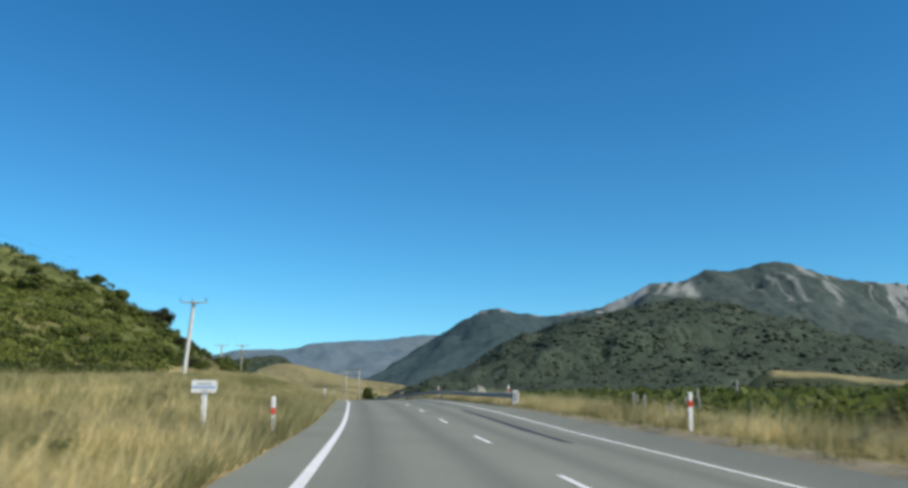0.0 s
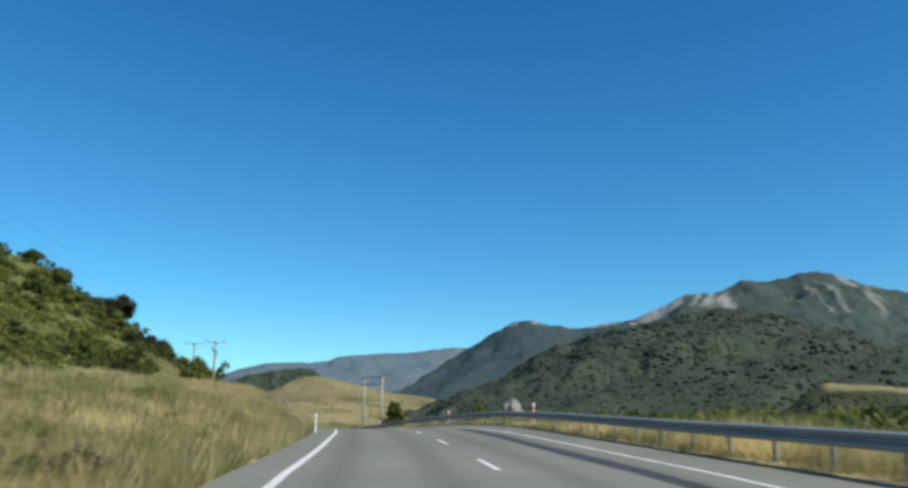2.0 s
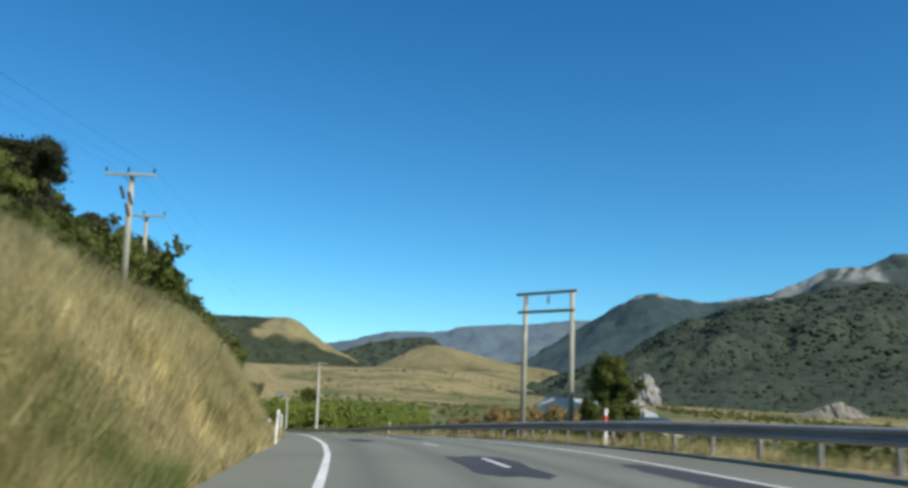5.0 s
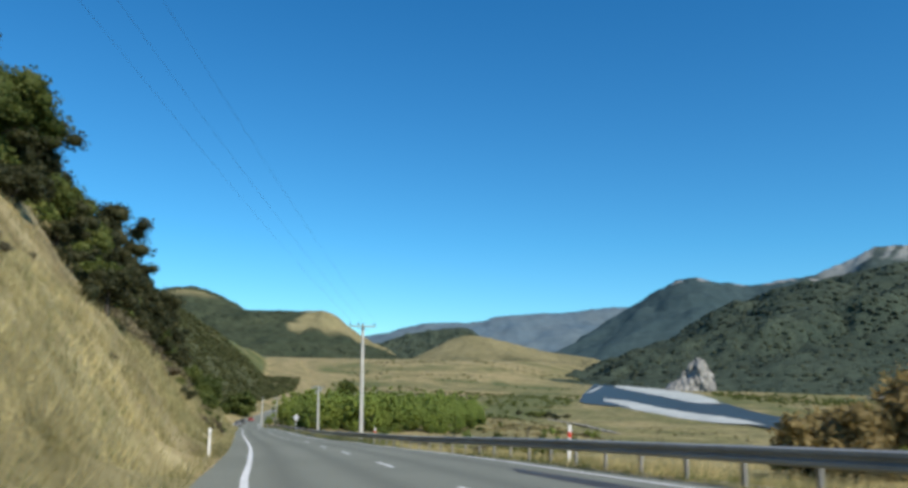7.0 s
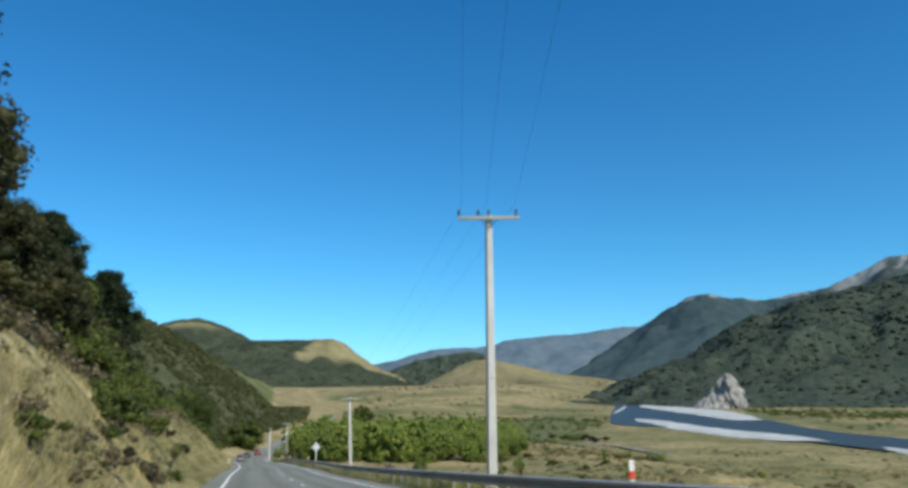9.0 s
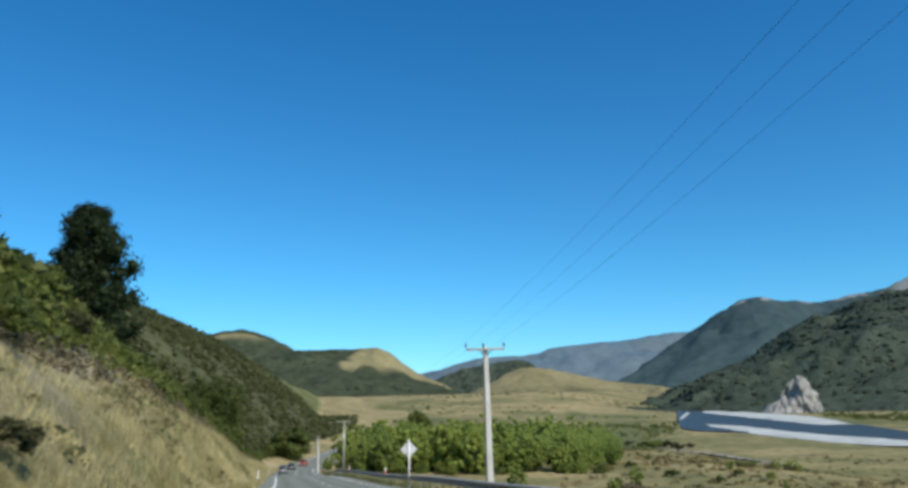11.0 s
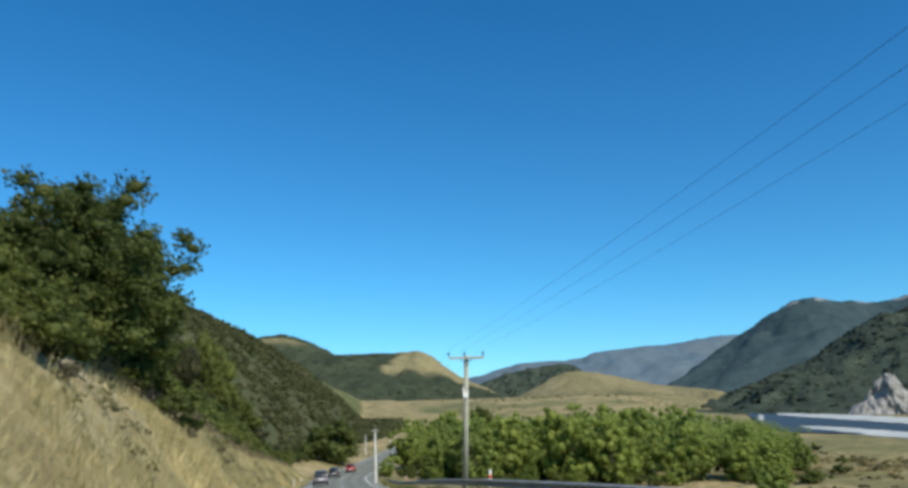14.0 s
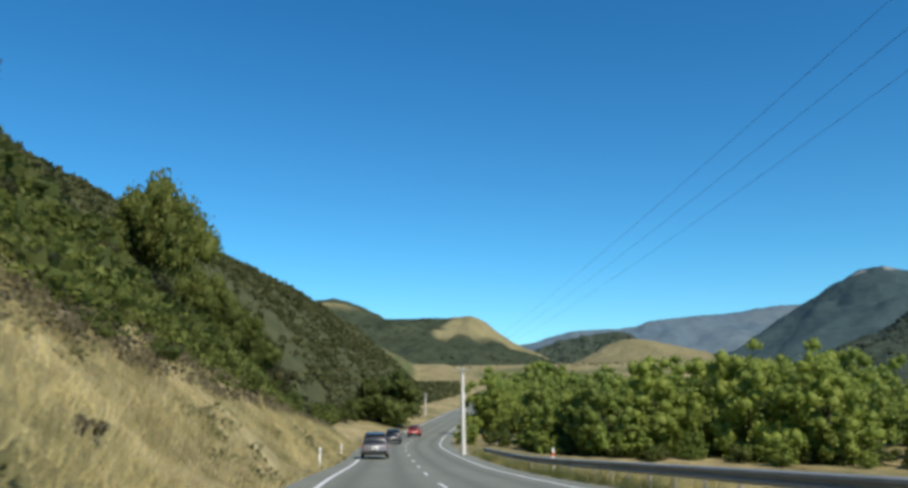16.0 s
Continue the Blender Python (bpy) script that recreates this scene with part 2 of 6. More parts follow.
def bank(s):
    return np.interp(s, [0, 60, 85, 106, 128, 150, 170, 190, 215, 280, 300, 325, 400], [0.01, 0.018, 0.04, 0.057, 0.05, 0.026, 0.008, -0.02, -0.03, -0.042, -0.03, -0.012, 0.0])


def shift(s):
    """How far the lane lies right of the driving line where the car cuts the bend."""
    return np.interp(s, [70, 95, 110, 125, 140, 165, 185, 212, 245, 275, 345, 375, 405, 450], [0, 0.5, 0.9, 1.05, 0.8, 0.1, 0.0, -0.45, -0.45, 0.0, 0.15, 0.6, 0.6, 0.0])


def narrow(s):
    """How much narrower the right lane and shoulder are along the cut."""
    return np.interp(s, [180, 205, 330, 352], [0.0, 0.9, 0.9, 0.0])


def seal_left(s):
    """The left edge of the seal: a wide shoulder on the bend."""
    return np.interp(s, [70, 104, 112, 124, 131, 150], [-1.8, -2.3, -2.5, -2.55, -2.3, -1.8])


SURVEY = [0, 12, 25, 40, 55, 70, 85, 100, 115, 130, 150, 175, 200, 215, 340, 375, 400]


def camber(s, lat):
    """Small departures of the seal from the smooth road line, fading out at the shoulder: up, cross slope, sideways."""
    w = np.clip((7.6 - np.asarray(lat, float)) / 1.4, 0, 1)
    up = np.interp(s, SURVEY, [0.1, 0.04, -0.06, 0.01, 0.1, 0.08, 0.0, 0.09, 0.1, 0.18, 0.18, 0.1, 0.1, -0.03, 0.06, 0.3, 0.3])
    cross = np.interp(s, SURVEY, [-0.06, -0.058, -0.038, -0.021, -0.019, -0.017, -0.017, -0.028, -0.04, -0.037, -0.019, 0.003, 0.0155, 0.009, -0.006, -0.024, -0.024])
    side = np.interp(s, SURVEY, [0.3, 0.15, -0.04, -0.24, -0.34, -0.24, -0.3, -0.19, 0.05, 0.38, 0.36, 0.15, 0.11, 0.2, 0.0, -0.37, -0.37])
    return w * up, w * cross, w * side


def road_z(s):
    return np.interp(s, LINE_S, LINE[:, 2])


def on_road(s, lat, up=0.0):
    """A place by metres along the road, metres right of the driving line and height over the road's surface."""
    p = [np.interp(s, LINE_S, LINE[:, k]) for k in range(3)]
    r = [np.interp(s, LINE_S, LINE_R[:, k]) for k in range(2)]
    rise, cross, side = (float(q) for q in camber(s, lat))
    lat = lat + float(shift(s)) + side - float(narrow(s)) * min(max((lat - 2.4) / 3.6, 0), 1)
    return Vector((p[0] + r[0] * lat, p[1] + r[1] * lat, p[2] + rise + (float(bank(s)) + cross) * min(max(lat, -2.5), 9) + up))


def road_turn(s):
    t = [np.interp(s, LINE_S, LINE_T[:, k]) for k in range(2)]
    return math.degrees(math.atan2(-t[0], t[1]))


def near_road(X, Y):
    """Metres along and right of the road line, for arrays of places."""
    s, lat = np.empty(len(X)), np.empty(len(X))
    for a in range(0, len(X), 4000):
        dx, dy = X[a : a + 4000, None] - LINE[None, ::3, 0], Y[a : a + 4000, None] - LINE[None, ::3, 1]
        k = np.argmin(dx * dx + dy * dy, 1) * 3
        ex, ey = X[a : a + 4000] - LINE[k, 0], Y[a : a + 4000] - LINE[k, 1]
        s[a : a + 4000] = LINE_S[k] + ex * LINE_T[k, 0] + ey * LINE_T[k, 1]
        lat[a : a + 4000] = ex * LINE_R[k, 0] + ey * LINE_R[k, 1]
    return s, lat


def wavy(X, Y, scale, seed=0.0):
    """Smooth noise from a few crossing waves, about -1 to 1."""
    out = np.zeros(np.shape(X))
    for k, (a, f, w) in enumerate(((0.3, 1.0, 1.0), (1.4, 1.31, 0.9), (2.5, 1.73, 0.8), (0.9, 2.57, 0.5), (2.0, 3.3, 0.4), (3.0, 4.9, 0.28), (1.7, 7.1, 0.2))):
        ph = np.sin((X * np.sin(a + 1) - Y * np.cos(a + 1)) / scale * f * 0.7 + seed + k) * 1.3
        out = out + w * np.sin((X * np.cos(a) + Y * np.sin(a)) / scale * f + ph + seed * (k + 1))
    return out / 2.2


def plain_z(X, Y):
    flat = -29 + 0.0125 * (np.clip(Y, 250, 3000) - 600)
    terrace = 30 * sm(850, 1500, Y) * sm(80, 320, -X)
    knoll = 11 * np.exp(-((X + 199) ** 2 + (Y - 584) ** 2) / 700)
    return flat + terrace + knoll + 0.35 * wavy(X, Y, 22)


def ground_parts(X, Y):
    """Height, scrub cover and bare stone of the land."""
    X, Y = np.asarray(X, float), np.asarray(Y, float)
    s, lat = near_road(X, Y)
    lat = lat - shift(s)
    lat = lat + narrow(s) * np.clip((lat - 2.4) / 2.7, 0, 1)
    rise, cross, side = camber(s, lat)
    lat = lat - side
    rz = road_z(s) + rise + (bank(s) + cross) * np.clip(lat + shift(s) + side, -2.5, 9)
    d = np.maximum(-lat + seal_left(s) - 0.35, 0)
    toe = np.interp(s, [-100, 40, 80, 115, 145, 235, 385, 430, 480, 550, 900], [85, 66, 42, 14, 6, 5, 4.5, 10, 28, 44, 50])
    verge = np.interp(s, [0, 20, 48, 70, 92, 104, 114, 122, 135, 150, 180, 215, 235, 250, 265, 300, 345, 400, 440], [0.16, 0.17, 0.2, 0.36, 0.55, 0.95, 1.5, 1.9, 1.9, 1.6, 1.6, 1.6, 1.4, 1.4, 1.7, 1.6, 1.25, 1.0, 0.3])
    top = np.interp(s, [0, 20, 48, 70, 92, 110, 130, 150, 180, 215, 235, 250, 345, 400, 440], [1.0, 1.0, 1.3, 2.1, 2.8, 3.7, 4.4, 6.0, 8.0, 8.0, 6.0, 5.2, 5.2, 5.0, 2.0])
    foot = np.interp(s, [95, 115, 135, 160], [0.9, 0.45, 0.45, 0.9])
    rise = top * np.tanh(verge * np.maximum(d - foot, 0) / top)
    slope = np.interp(s, [0, 100, 140, 178, 240, 270, 345, 400, 480, 900], [0.28, 0.29, 0.38, 0.9, 1.1, 0.8, 0.8, 0.85, 1.25, 1.1])
    cap = np.interp(s, [-100, 60, 140, 200, 345, 500, 900, 1150, 1400], [20, 21, 27, 50, 72, 150, 150, 50, 0])
    dd = np.maximum(d - toe, 0)
    hill = cap * (1 - np.exp(-slope * dd / np.maximum(cap, 1)))
    rough = np.clip(dd / 25, 0, 1) * (2.2 * wavy(X, Y, 16, 2) + 1.2 * wavy(X, Y, 6, 5)) + np.clip(d / 4, 0, 1) * 0.13 * wavy(X, Y, 2.6, 1)
    left = rz + rise + hill + rough - 0.12 * np.clip(d, 0, 0.8)
    # right of the rail the land falls to the river flats
    e = np.maximum(lat - 8.6, 0)
    edge = np.interp(s, [-200, 40, 75, 105, 138, 152, 185, 200, 400], [140, 110, 45, 3, 3, 14, 12, 4, 4])
    fall = np.interp(s, [40, 100, 300, 345], [0.33, 0.3, 0.24, 0.12])
    ee = np.maximum(e - edge, 0)
    low = plain_z(X, Y)
    soft = np.interp(s, [-200, 300, 340, 480, 700], [0, 0, 1, 1, 0]) * (1 - sm(100, 150, e))
    low = low * (1 - soft) + np.maximum(low, -21.8 - 5 * sm(70, 200, e)) * soft
    drop = np.maximum(rz - 0.15 * np.clip(e, 0, 2) - fall * ee, low) + np.clip(e / 8, 0, 1) * 0.2 * wavy(X, Y, 5, 3)
    far = sm(60, 260, e)
    right = drop * (1 - far) + np.maximum(low, drop) * far
    away = sm(900, 1500, s)
    z = np.where(d > 0, left, np.where(lat > 8.6, right, rz))
    z = z * (1 - away) + np.maximum(low, np.where(d > 0, left, low)) * away
    road = (lat > seal_left(s) - 0.2) & (lat < 7.3) & (s < 1200)
    z = np.where(road, z - 0.16, z)
    scrub = np.clip(dd / np.interp(s, [200, 250], [4, 2.5]) - np.interp(s, [200, 250], [0.6, 0.2]), 0, 1) * np.clip(1.1 + 0.4 * wavy(X, Y, 20, 7), 0, 1)
    stone = 0.5 * np.clip(1.4 * wavy(X, Y, 9, 4) - 0.45, 0, 1) * np.clip((d - 1.5) / 3, 0, 1) * np.clip((14 - d) / 5, 0, 1) * sm(140, 160, s) * (1 - sm(330, 350, s))
    green = np.clip(e / 14, 0, 1) * np.clip(np.interp(Y - 1.4 * np.clip(X + 60, 0, 120), [130, 190, 420, 520], [0.55, 0.26, 0.22, 0.5]) + np.interp(Y, [130, 190, 420, 600], [0.8, 0.45, 0.45, 0.8]) * wavy(X, Y, 26, 3) + 0.5 * sm(430, 500, Y) * (1 - sm(780, 900, Y)) * sm(60, 110, -X), 0, 0.95) * (1 - 0.9 * sm(900, 1150, Y) * sm(80, 250, -X) * (wavy(X * 0.2, Y, 60, 8) > -0.3))
    flats = sm(-100, -72, X) * (1 - sm(640, 780, Y)) * sm(190, 230, Y)
    green = green * (1 - flats) + flats * np.clip(0.45 + 0.25 * wavy(X, Y, 13, 5), 0.15, 0.7)
    return z, np.maximum(scrub, green), stone


def ground_z(x, y):
    return float(ground_parts(np.array([x]), np.array([y]))[0][0])


def grid_mesh(name, P, cols, material, attributes=()):
    """A mesh from rows of points laid as a grid."""
    n = len(P)
    rows_n = n // cols
    i = np.arange(n).reshape(rows_n, cols)
    f = np.stack([i[:-1, :-1], i[:-1, 1:], i[1:, 1:], i[1:, :-1]], -1).reshape(-1, 4)
    me = bpy.data.meshes.new(name)
    me.from_pydata(P.tolist(), [], f.tolist())
    for key, values in attributes:
        me.attributes.new(key, "FLOAT", "POINT").data.foreach_set("value", np.asarray(values, np.float32))
    me.polygons.foreach_set("use_smooth", np.ones(len(f), bool))
    me.materials.append(material)
    me.update()
    return me


def spread(fine_from, fine_to, step, low, high, growth):
    mid = list(np.arange(fine_from, fine_to + 1e-6, step))
    a, k = [], step
    x = mid[-1]
    while x < high:
        k *= growth
        x += k
        a.append(x)
    b, k, x = [], step, mid[0]
    while x > low:
        k *= growth
        x -= k
        b.append(x)
    return np.array(b[::-1] + mid + a)


AX = radians(21.5)
u = spread(-75, 75, 1.0, -4200, 4200, 1.06)
v = spread(-30, 420, 1.25, -900, 4850, 1.055)
U, V = np.meshgrid(u, v)
GX, GY = (U * math.cos(AX) - V * math.sin(AX)).ravel(), (U * math.sin(AX) + V * math.cos(AX)).ravel()
GZ, g_scrub, g_stone = ground_parts(GX, GY)
g_s, g_lat = near_road(GX, GY)
g_heath = sm(405, 455, g_s) * sm(20, 45, -g_lat) * (1 - sm(850, 1050, g_s))
ground = tagged(new("ground", grid_mesh("ground", np.stack([GX, GY, GZ], 1), len(u), GROUND, (("scrub", g_scrub), ("stone", g_stone), ("heath", g_heath)))),
                "dry golden grassland with green scrub and cut banks", "ground", kind="structure")


def ribbon(name, material, s0, s1, lats, up, step=1.0, attributes=None):
    """A strip laid along the road, with the given offsets across, as a thin solid."""
    ss = np.arange(s0, s1 + 1e-6, step)
    pts, wheel = [], []
    for s in ss:
        for lat in lats:
            lat = float(seal_left(s)) - 0.25 if lat is None else lat
            pts.append(on_road(s, lat, up))
            wheel.append(attributes(lat) if attributes else 0)
    me = grid_mesh(name, np.array(pts), len(lats), material, (("wheel", wheel),) if attributes else ())
    return new(name, me)


def wheel_track(lat):
    return 0.75 * max(math.exp(-((lat + 0.35) / 0.35) ** 2), math.exp(-((lat - 1.35) / 0.35) ** 2), math.exp(-((lat - 3.4) / 0.35) ** 2), math.exp(-((lat - 5.1) / 0.35) ** 2))


road = tagged(ribbon("road", ASPHALT, -60, 900, [None] + list(np.arange(-1.6, 6.9, 0.25)) + [7.0, 7.2], 0.0, 1.0, wheel_track),
              "worn grey chip seal two lane highway", "road", kind="structure")
for lo, hi, at0, at1 in ((LEFT_LINE - 0.075, LEFT_LINE + 0.075, -60, 800), (RIGHT_LINE - 0.07, RIGHT_LINE + 0.07, -60, 800)):
    tagged(ribbon("edge_line", WHITE_LINE, at0, at1, [lo, hi], 0.008), "white painted edge line on the seal", "road marking", kind="structure")
for k in range(-3, 46):
    tagged(ribbon("centre_dash", WHITE_LINE, 9.0 + 9.36 * k, 11.8 + 9.36 * k, [CENTRE - 0.06, CENTRE + 0.06], 0.006, 0.7), "white painted centre dash on the seal", "road marking", "centre dashes", "structure")

SHOULDER = speckled("shoulder_gravel", (0.15, 0.135, 0.09), (0.3, 0.26, 0.17), 0.5, 0.95, 0, 24, 0.02)
tagged(ribbon("shoulder", SHOULDER, -60, 420, [7.1, 7.35, 7.7, 8.1, 8.5], -0.012), "gravel and dry grass shoulder along the seal", "road shoulder", kind="structure")

# ---- hills and mountains ----
def hill(name, crest, front, back, foot, material, label, rough=10.0, size=120.0, seed=1.0, shape=1.25, bare=None, n=160, m=70, kind="structure"):
    """A ridge under a crest line: slopes down to the foot height toward the road and away from it."""
    c, _ = spline(crest, 1.0)
    c = c[np.linspace(0, len(c) - 1, n).astype(int)]
    t = np.gradient(c[:, :2], axis=0)
    t /= np.linalg.norm(t, axis=1)[:, None]
    out = np.stack([t[:, 1], -t[:, 0]], 1)
    out = out * np.sign((out * (np.array([-60, 150]) - c[:, :2])).sum(1))[:, None]
    w = np.concatenate([np.linspace(-1, 0, m // 3, endpoint=False), np.linspace(0, 1, m - m // 3)])
    P, B = [], []
    for k in range(n):
        fall = np.abs(w)
        h = (1 - fall) ** shape if shape >= 1 else 1 - fall ** (1 / shape)
        dist = np.where(w > 0, w * front, w * back)
        x, y = c[k, 0] + out[k, 0] * dist, c[k, 1] + out[k, 1] * dist
        damp = np.clip(fall * 6, 0, 1) * 0.85 + 0.15
        gully = (np.abs(wavy(x, y, size, seed)) - 0.35) * rough * 2 + wavy(x, y, size / 4, seed + 2) * rough * 0.35 + wavy(x, y, size / 11, seed + 4) * rough * 0.12
        z = foot + (c[k, 2] - foot) * h + gully * damp * np.clip(h * 3, 0, 1) + rough * (0.16 * wavy(x, y, size / 7, seed + 6) + 0.12 * wavy(x, y, size / 17, seed + 8)) * np.clip(h * 3, 0, 1)
        P.append(np.stack([x, y, z], 1))
        B.append(bare(k / (n - 1), w, x, y, z) if bare else np.zeros(len(w)))
    me = grid_mesh(name, np.concatenate(P), len(w), material, (("bare", np.concatenate(B)),))
    return tagged(new(name, me), label, "hill", kind=kind)


def scree(a, w, x, y, z):
    """Pale slips: a broad fan under the shoulder and branching gullies right of the summit."""
    run = wavy(a * 900 + 70 * w + 8 * wavy(x, y, 90, 5), 25 * w, 9, 3)
    fork = wavy(a * 900 - 130 * w, 30 * w, 12, 6)
    streaks = np.clip((np.maximum(run, fork - 0.15) - 0.42) * 5, 0, 1) * sm(0.6, 0.66, a) * (1 - sm(0.25, 0.5, w)) * (w > -0.05)
    thin = np.clip((run - 0.55) * 5, 0, 1) * sm(0.44, 0.48, a) * (1 - sm(0.6, 0.64, a)) * sm(0.08, 0.14, w) * (1 - sm(0.3, 0.42, w)) * 0.6
    edge = 0.05 * wavy(x, y, 70, 2)
    fan = sm(0.2, 0.23, a) * (1 - sm(0.385, 0.41, a + edge * 0.3)) * (1 - sm(0.1, 0.16, w + edge - 0.35 * np.clip(a - 0.3, 0, 0.1))) * (w > -0.12)
    ribs = np.clip(1.15 - 2.6 * np.clip(wavy(a * 900 + 260 * w, 30 * w, 8, 9) - 0.05, 0, 1), 0.05, 1)
    return np.clip(np.maximum(streaks * 0.8 + thin, fan * ribs), 0, 1)


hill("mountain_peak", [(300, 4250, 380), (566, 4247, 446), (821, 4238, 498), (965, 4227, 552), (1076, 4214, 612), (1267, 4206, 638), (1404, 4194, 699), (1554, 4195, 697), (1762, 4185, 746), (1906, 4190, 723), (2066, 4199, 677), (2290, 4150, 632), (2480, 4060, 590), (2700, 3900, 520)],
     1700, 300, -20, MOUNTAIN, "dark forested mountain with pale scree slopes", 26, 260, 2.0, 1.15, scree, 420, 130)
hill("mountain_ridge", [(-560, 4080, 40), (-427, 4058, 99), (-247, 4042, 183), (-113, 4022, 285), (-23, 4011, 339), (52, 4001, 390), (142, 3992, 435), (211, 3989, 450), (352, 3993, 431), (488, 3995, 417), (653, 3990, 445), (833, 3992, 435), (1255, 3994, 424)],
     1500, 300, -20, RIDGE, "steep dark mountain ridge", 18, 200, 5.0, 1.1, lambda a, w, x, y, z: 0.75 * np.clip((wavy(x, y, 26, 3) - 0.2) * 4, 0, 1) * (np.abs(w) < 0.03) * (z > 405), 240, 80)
hill("forest_hill", [(-69, 2239, 10), (30, 2228, 74), (129, 2218, 127), (293, 2202, 206), (442, 2196, 240), (640, 2189, 271), (789, 2193, 251), (905, 2203, 204), (1055, 2217, 132), (1287, 2226, 85), (1602, 2232, 56), (2000, 2100, 50)],
     1100, 500, -30, FOREST, "rounded hill covered in dark beech forest", 12, 90, 3.0, 0.8, None, 240, 110)
hill("pasture_terrace", [(330, 1090, -30), (395, 1085, 10), (432, 1080, 38), (480, 1082, 40), (525, 1082, 37), (600, 1085, 31), (690, 1085, 22), (760, 1090, -5)],
     75, 90, -25, GOLD_HILL, "pale grassy terrace below the forested hill", 3, 70, 3.0, 1.1, lambda a, w, x, y, z: np.clip((0.9 - sm(0.06, 0.18, w + 0.05 * wavy(x, y, 20, 2))) * sm(0.24, 0.27, a), 0, 1), 80, 30)
hill("river_bluff", [(-85, 1464, -14), (-61, 1466, 5), (-23, 1470, 30), (22, 1478, 50), (68, 1486, 63), (141, 1501, 83), (250, 1522, 110), (358, 1544, 135), (521, 1582, 151)], 190, 420, -30, FOREST, "steep forested bluff above the river", 9, 60, 4.0, 0.75, None, 150, 60)
# the blue cast of this range is haze mixed into its colour
hill("hazed_range", [(-2300, 3900, 120), (-1800, 4050, 130), (-1399, 4160, 178), (-1262, 4197, 217), (-1114, 4240, 242), (-877, 4312, 255), (-816, 4327, 277), (-610, 4390, 299), (-283, 4486, 333), (-164, 4521, 350), (160, 4623, 361), (500, 4700, 330)],
     900, 150, -10, FAR_RANGE, "bare mountain range in the distance, tinted blue for haze", 14, 160, 1.0, 1.0, None, 200, 60)
hill("pasture_hill", [(-830, 2470, 0), (-742, 2493, 22), (-656, 2511, 64), (-612, 2520, 88), (-545, 2539, 102), (-456, 2571, 87), (-359, 2607, 64), (-262, 2642, 49), (-165, 2677, 33), (-100, 2700, -15)],
     420, 300, -5, GOLD_HILL, "golden dry grass hill", 5, 80, 2.0, 1.2, lambda a, w, x, y, z: np.clip(0.95 - 0.7 * sm(0.5, 0.75, w) * (wavy(x, y, 40, 2) > -0.1), 0, 1))
hill("conifer_hill", [(-1000, 2720, 30), (-935, 2742, 72), (-896, 2750, 90), (-819, 2769, 115), (-724, 2797, 131), (-621, 2829, 136), (-579, 2851, 80)],
     350, 200, -5, FOREST, "low hill planted with dark conifers", 8, 30, 4.0, 0.8)
hill("scar_hill", [(-1500, 1760, 150), (-1224, 1876, 165), (-1091, 1924, 143), (-983, 1961, 135), (-901, 1987, 138), (-854, 2002, 136), (-806, 2018, 131), (-769, 2037, 102), (-718, 2062, 65), (-640, 2100, 5)],
     420, 250, 0, GOLD_HILL, "dark scrub hill with a golden grass face", 8, 70, 1.0, 0.95,
     lambda a, w, x, y, z: np.clip(sm(0.73, 0.755, a + 0.03 * wavy(x, y, 40, 1) + 0.05 * w) - sm(0.35, 0.5, w), 0, 1))
hill("yellow_top_hill", [(-1900, 2050, 120), (-1548, 2195, 192), (-1430, 2226, 225), (-1363, 2246, 231), (-1299, 2271, 213), (-1237, 2298, 180), (-1158, 2332, 120), (-1050, 2380, 60)],
     500, 250, 0, GOLD_HILL, "scrub hill with a grassy yellow top", 8, 80, 6.0, 1.0, lambda a, w, x, y, z: np.clip(sm(185, 215, z) * (w > 0.06) * (w < 0.3), 0, 1))

# ---- things ----
def part(name, bm, material, parent=None, label=""):
    me = bpy.data.meshes.new(name)
    bm.to_mesh(me)
    bm.free()
    me.materials.append(material)
    ob = new(name, me)
    if parent is not None:
        ob.parent = parent
    if label:
        tagged(ob, label)
    return ob


def thing(name, m, label, category, group="", kind=""):
    ob = new(name)
    ob.matrix_world = m
    return tagged(ob, label, category, group, kind)


def add_box(bm, size, m=Matrix(), bevel=0.0):
    made = bmesh.ops.create_cube(bm, size=1.0, matrix=m @ Matrix.Diagonal((*size, 1)))
    if bevel:
        edges = {e for vert in made["verts"] for e in vert.link_edges}
        bmesh.ops.bevel(bm, geom=list(edges), offset=bevel, segments=2, affect="EDGES", profile=0.5)


def add_tube(bm, a, b, r0, r1=None, sides=10):
    a, b = Vector(a), Vector(b)
    q = (b - a).to_track_quat("Z", "Y").to_matrix().to_4x4()
    bmesh.ops.create_cone(bm, cap_ends=True, segments=sides, radius1=r0, radius2=r0 if r1 is None else r1, depth=(b - a).length,
                          matrix=Matrix.Translation((a + b) / 2) @ q)


def shaded(ob):
    for p in ob.data.polygons:
        p.use_smooth = True
    return ob


